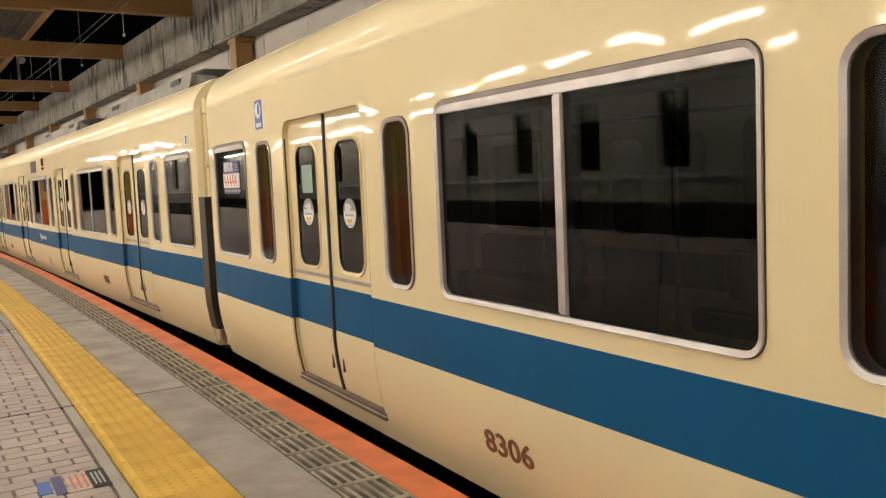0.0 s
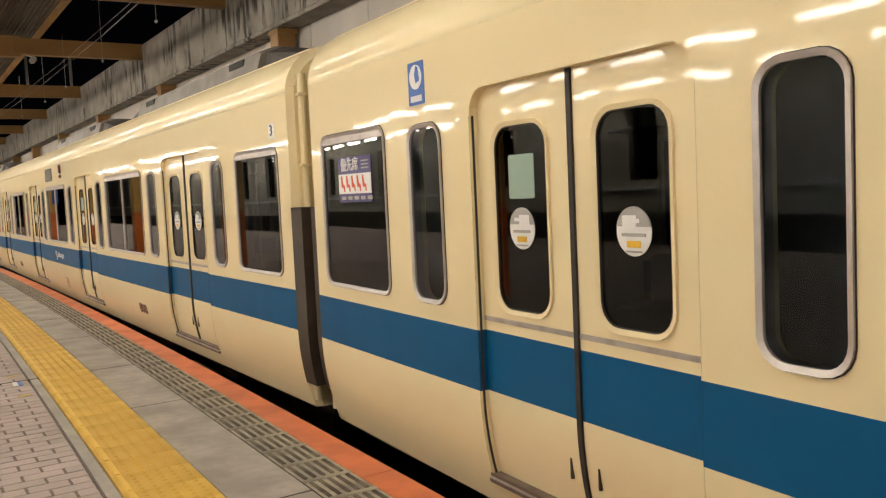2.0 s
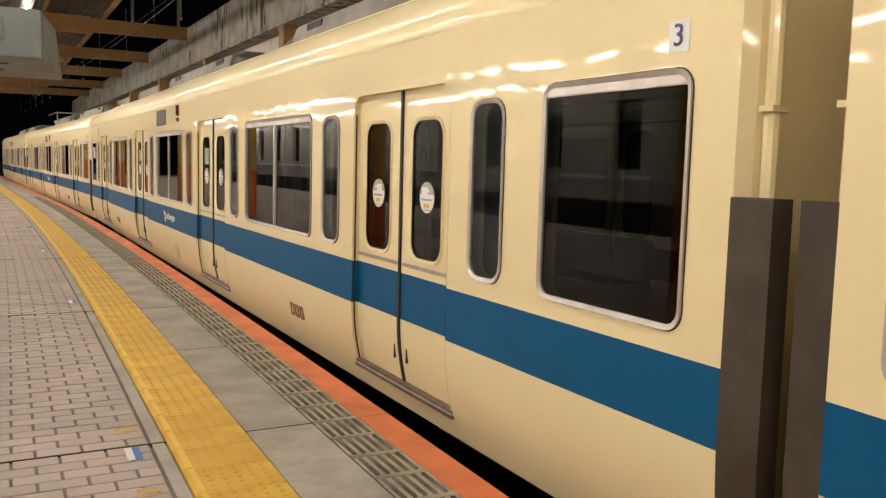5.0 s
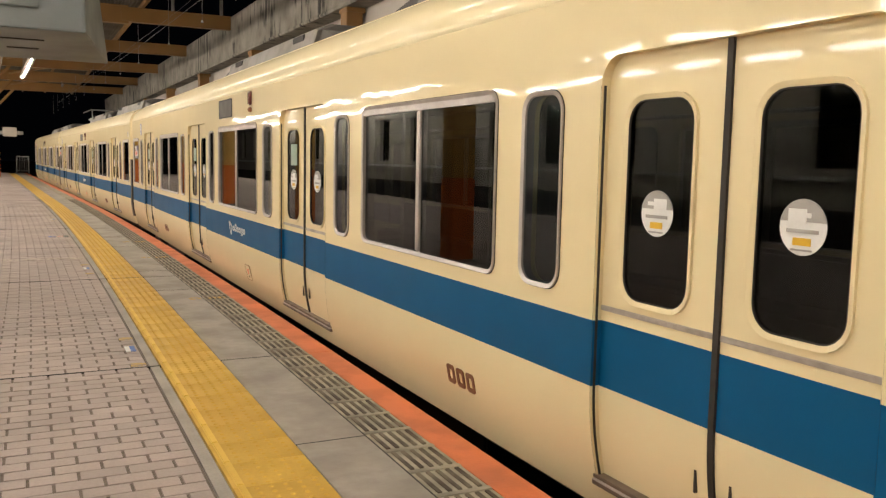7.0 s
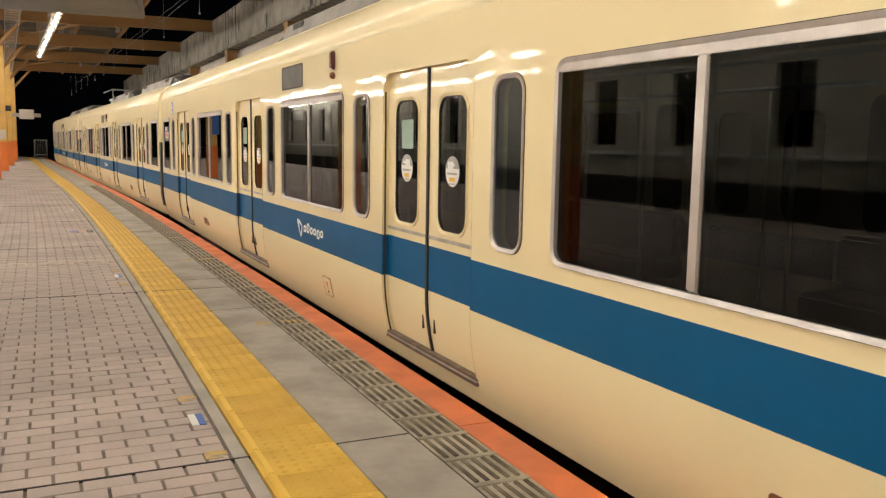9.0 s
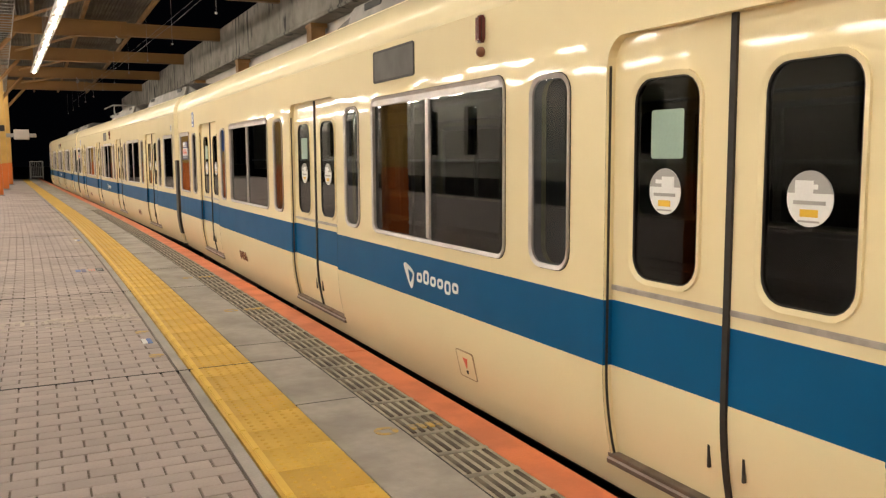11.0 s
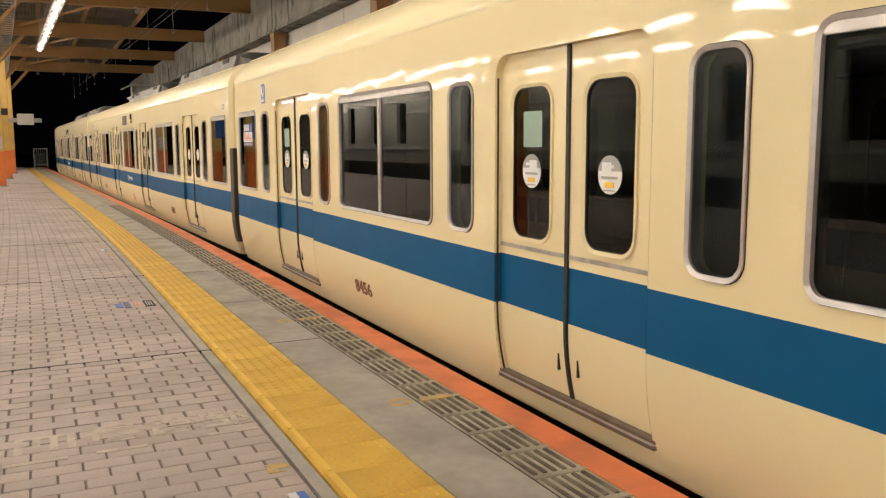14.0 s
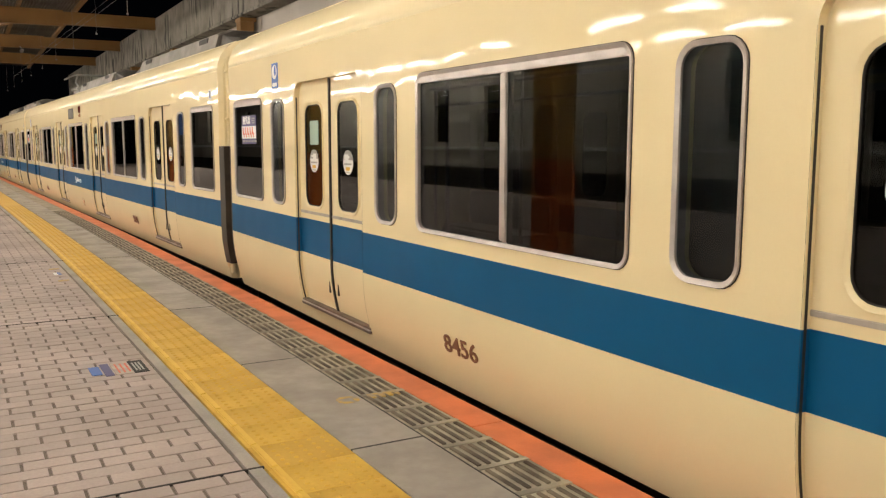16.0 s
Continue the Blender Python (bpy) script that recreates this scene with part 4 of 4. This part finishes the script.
def floor_notice(y, off, blue=True):
    t = thing("floor_notice", "worn navy and white notice stuck on the paving", "floor sticker", "notices on the paving", at=along(y, off, 0.0))
    part("navy_part", boxes((-0.06, -0.01, -0.15, 0.15, 0.0, 0.003)), NAVY_INK, t)
    part("pale_part", boxes((-0.0, 0.1, -0.15, 0.15, 0.0, 0.003)), WORN_WHITE, t)
    part("dark_part", boxes((0.105, 0.19, -0.15, 0.15, 0.0, 0.003)), VENT, t)
    tagged(part("dark_print", boxes(*[(0.12 + 0.02 * k, 0.13 + 0.02 * k, -0.1, 0.1, 0.002, 0.004) for k in range(3)]), GREY_INK, t), kind="stuff")
    tagged(part("red_print", boxes(*[(0.02 + 0.03 * k, 0.03 + 0.03 * k, -0.11, 0.11, 0.002, 0.004) for k in range(3)]), RED_INK, t), kind="stuff")
    if blue:
        part("blue_part", boxes((-0.13, -0.07, -0.1, 0.1, 0.0, 0.003)), SIGN_BLUE, t)


floor_notice(-3.15, 1.50)
floor_notice(16.67, 1.55)
for y, off in ((12.03, 1.39), (7.12, 1.38), (2.40, 1.41), (21.0, 1.42)):
    t = thing("floor_sticker", "small white and blue sticker on the paving", "floor sticker", "stickers on the paving", at=along(y, off, 0.0))
    part("white_part", boxes((-0.035, 0.0, -0.09, 0.09, 0.0, 0.003)), WHITE_INK, t)
    part("blue_part", boxes((0.0, 0.035, -0.09, 0.09, 0.0, 0.003)), SIGN_BLUE, t)
    for dy in (0.38, -0.52):
        q = thing("yellow_mark", "worn yellow paint mark on the paving", "floor marking", "paint marks", at=along(y + dy, off, 0.0))
        part("paint", boxes((-0.045, 0.03, -0.05, 0.05, 0.0, 0.002), (-0.01, 0.055, -0.02, 0.03, 0.0, 0.0025)), WORN_PAINT, q)
for y in (9.25, 13.04, 15.4):
    q = thing("yellow_mark", "worn yellow stopping mark by the grip pads", "floor marking", "stopping marks", at=along(y, 0.0, 0.0))
    part("paint_bar", boxes((-0.43, -0.25, -0.035, 0.035, -0.004, 0.004)), WORN_PAINT, q)
    bm = ring(bmesh.new(), [(a, b) for a, b in rounded(-0.06, 0.06, -0.06, 0.06, 0.05)], [(a, b) for a, b in rounded(-0.03, 0.03, -0.03, 0.03, 0.02)], 0.0, 0.002)
    o = part("paint_figure", bm, WORN_PAINT, q)
    o.matrix_basis = Matrix(((0, 1, 0, -0.55), (0, 0, 1, 0.0), (1, 0, 0, 0.001), (0, 0, 0, 1)))
w = thing("floor_words", "worn white painted words on the paving", "floor marking")
lettering("painted_caption", "\u6700\u5f8c\u90e8", 0.262, WORN_WHITE, w, Matrix.Translation((-1.765, 13.17, 0.0025)) @ Matrix.Rotation(-0.02, 4, "Z"), 0.001, 0.006)
for x0, x1, y0 in ((-1.62, -1.38, 12.95), (-2.12, -1.9, 12.93), (-2.5, -2.24, 12.92)):
    part("underline", boxes((x0, x1, y0, y0 + 0.035, 0.0, 0.0025)), WORN_WHITE, w)
part("head_stroke", boxes((-2.46, -2.2, 13.25, 13.285, 0.0, 0.0025)), WORN_WHITE, w)
for k in range(4):
    part("down_stroke", boxes((-2.46 + 0.075 * k, -2.425 + 0.075 * k, 13.06, 13.25, 0.0, 0.0025)), WORN_WHITE, w)

# ---------------------------------------------------------------- laid pieces, last
for a, b in zip([Y0] + JOINTS, JOINTS + [Y1]):
    bm = bmesh.new()
    strip(bm, 0.469, 0.831, -0.1, 0.0, a + 0.005, b - 0.005, 0.6)
    part("concrete_slab", bm, CONCRETE, floor)

# dark expansion joints across the paving
for q in [j for j in JOINTS if -9 < j < 45]:
    bm = bmesh.new()
    spans = ((0.471, 6.0),) if q == 11.0 else ((0.471, 0.835), (1.24, 6.0))
    for a, b in spans:
        strip(bm, a, b, -0.05, 0.0015, q - 0.006, q + 0.006)
    part("expansion_joint", bm, RUBBER, floor, "dark expansion joint across the platform")

for q in (11.55, 9.9, 0.86, 4.6, 16.4):
    bm = bmesh.new()
    strip(bm, 0.471, 0.835, -0.05, 0.0012, q - 0.004, q + 0.004)
    part("slab_joint", bm, RUBBER, floor, "narrow joint across the concrete slab")

# yellow tactile slabs with a guide bar and domes
TILE = 0.30
bm = bmesh.new()
box(bm, -0.3995, -0.001, -TILE / 2 + 0.0025, TILE / 2 - 0.0025, -0.02, 0.0)
slab_me = mesh_of("tactile_slab", bm, YELLOW)
bm = bmesh.new()
box(bm, -0.384, -0.350, -TILE / 2 + 0.003, TILE / 2 - 0.003, 0.0, 0.014, bevel=0.005)
for i in range(5):
    for j in range(5):
        bmesh.ops.create_cone(bm, cap_ends=True, segments=7, radius1=0.013, radius2=0.007, depth=0.005,
                              matrix=Matrix.Translation((-0.305 + 0.064 * i, -0.12 + 0.06 * j, 0.0025)))
for f in bm.faces:
    f.material_index = 1 if f.calc_center_median().x > -0.33 else 0
relief_me = mesh_of("tactile_relief", bm, [YELLOW_BAR, YELLOW])
y = -11.0
while y < 70:
    o = new("tactile_slab", slab_me)
    o.parent, o.matrix_basis = floor, along(y, 0.838)
    if y < 32:
        r = new("tactile_relief", relief_me)
        r.parent, r.matrix_basis = floor, along(y, 0.838, 0.0)
    y += TILE

# grip pads: raised dark strips along the edge in square panels with pale ribs between them
bm = bmesh.new()
for k in range(5):
    x = -0.242 + 0.049 * k
    box(bm, x, x + 0.019, -0.12, 0.12, -0.012, 0.004)
grip_me = mesh_of("grip_pad", bm, GRIP)
bm = bmesh.new()
box(bm, -0.266, -0.002, 0.134, 0.166, -0.012, 0.003)
bar_me = mesh_of("pad_bar", bm, PAD)
bm = bmesh.new()
box(bm, -0.272, -0.267, -0.15, 0.15, -0.012, 0.003)
groove_me = mesh_of("pad_groove", bm, RUBBER)
y = -12.02
while y < 30:
    for me in (grip_me, bar_me, groove_me):
        o = new(me.name, me)
        o.parent, o.matrix_basis = floor, along(y, 0.198)
    y += 0.30

# paving bricks in running bond across the platform
BL, BW, GAP, BED = 0.205, 0.110, 0.0095, 0.0034


def brick_rows():
    cuts = [-9.0] + [j for j in JOINTS if -9 < j < 45] + [45.0]
    row = 0
    for a, b in zip(cuts, cuts[1:]):
        n = max(1, round((b - a - 0.012) / BW))
        for i in range(n):
            row += 1
            yield a + 0.006 + (i + 0.5) * (b - a - 0.012) / n, row


bm = bmesh.new()
box(bm, -BL / 2 + GAP / 2, BL / 2 - GAP / 2, -BW / 2 + BED / 2, BW / 2 - BED / 2, -0.03, 0.0)
bmesh.ops.bevel(bm, geom=[e for e in bm.edges if all(v.co.z > -0.01 for v in e.verts)], offset=0.003, segments=1, affect="EDGES")
brick_me = mesh_of("brick", bm, PAVER)
rng = random.Random(4)
single, verts, faces = 0, [], []
for y, row in brick_rows():
    k = 0
    while True:
        off = 1.321 + BL / 2 + (k - (0.5 if row % 2 else 0)) * BL
        a, b = max(1.321, off - BL / 2), off + BL / 2
        k += 1
        if a > 4.6 or (y > 24 and a > 3.4):
            break
        lift = rng.uniform(-0.0018, 0.0012)
        if 8.8 < y < 15.4 and off < 2.9 and b - a > BL * 0.9 and single < 300:
            o = new("brick", brick_me)
            o.parent, o.matrix_basis = floor, Matrix.Translation((edge_x(y) - off, y, lift))
            single += 1
            continue
        x1, x0 = edge_x(y) - a - GAP / 2, edge_x(y) - b + GAP / 2
        y0, y1 = y - BW / 2 + BED / 2, y + BW / 2 - BED / 2
        c, i0 = 0.003, len(verts)
        verts += [(x0, y0, -0.02), (x1, y0, -0.02), (x1, y1, -0.02), (x0, y1, -0.02),
                  (x0 + c, y0 + c, lift), (x1 - c, y0 + c, lift), (x1 - c, y1 - c, lift), (x0 + c, y1 - c, lift)]
        faces += [(i0 + 4, i0 + 5, i0 + 6, i0 + 7)] + [(i0 + q, i0 + (q + 1) % 4, i0 + 4 + (q + 1) % 4, i0 + 4 + q) for q in range(4)]
me = bpy.data.meshes.new("bricks")
me.from_pydata(verts, [], faces)
me.materials.append(PAVER_FAR)
rest = new("bricks", me)
rest.parent = floor
tagged(rest, "running-bond paving bricks", kind="stuff")
bm = bmesh.new()
strip(bm, 4.6, 10.8, -0.02, 0.0, Y0, Y1)
strip(bm, 1.3, 4.6, -0.02, 0.0, Y0, -9.0)
strip(bm, 1.3, 4.6, -0.02, 0.0, 45.0, Y1)
strip(bm, 3.6, 4.6, -0.02, -0.001, 24.0, 45.0)
part("far_paving", bm, PAVER_FAR, floor)
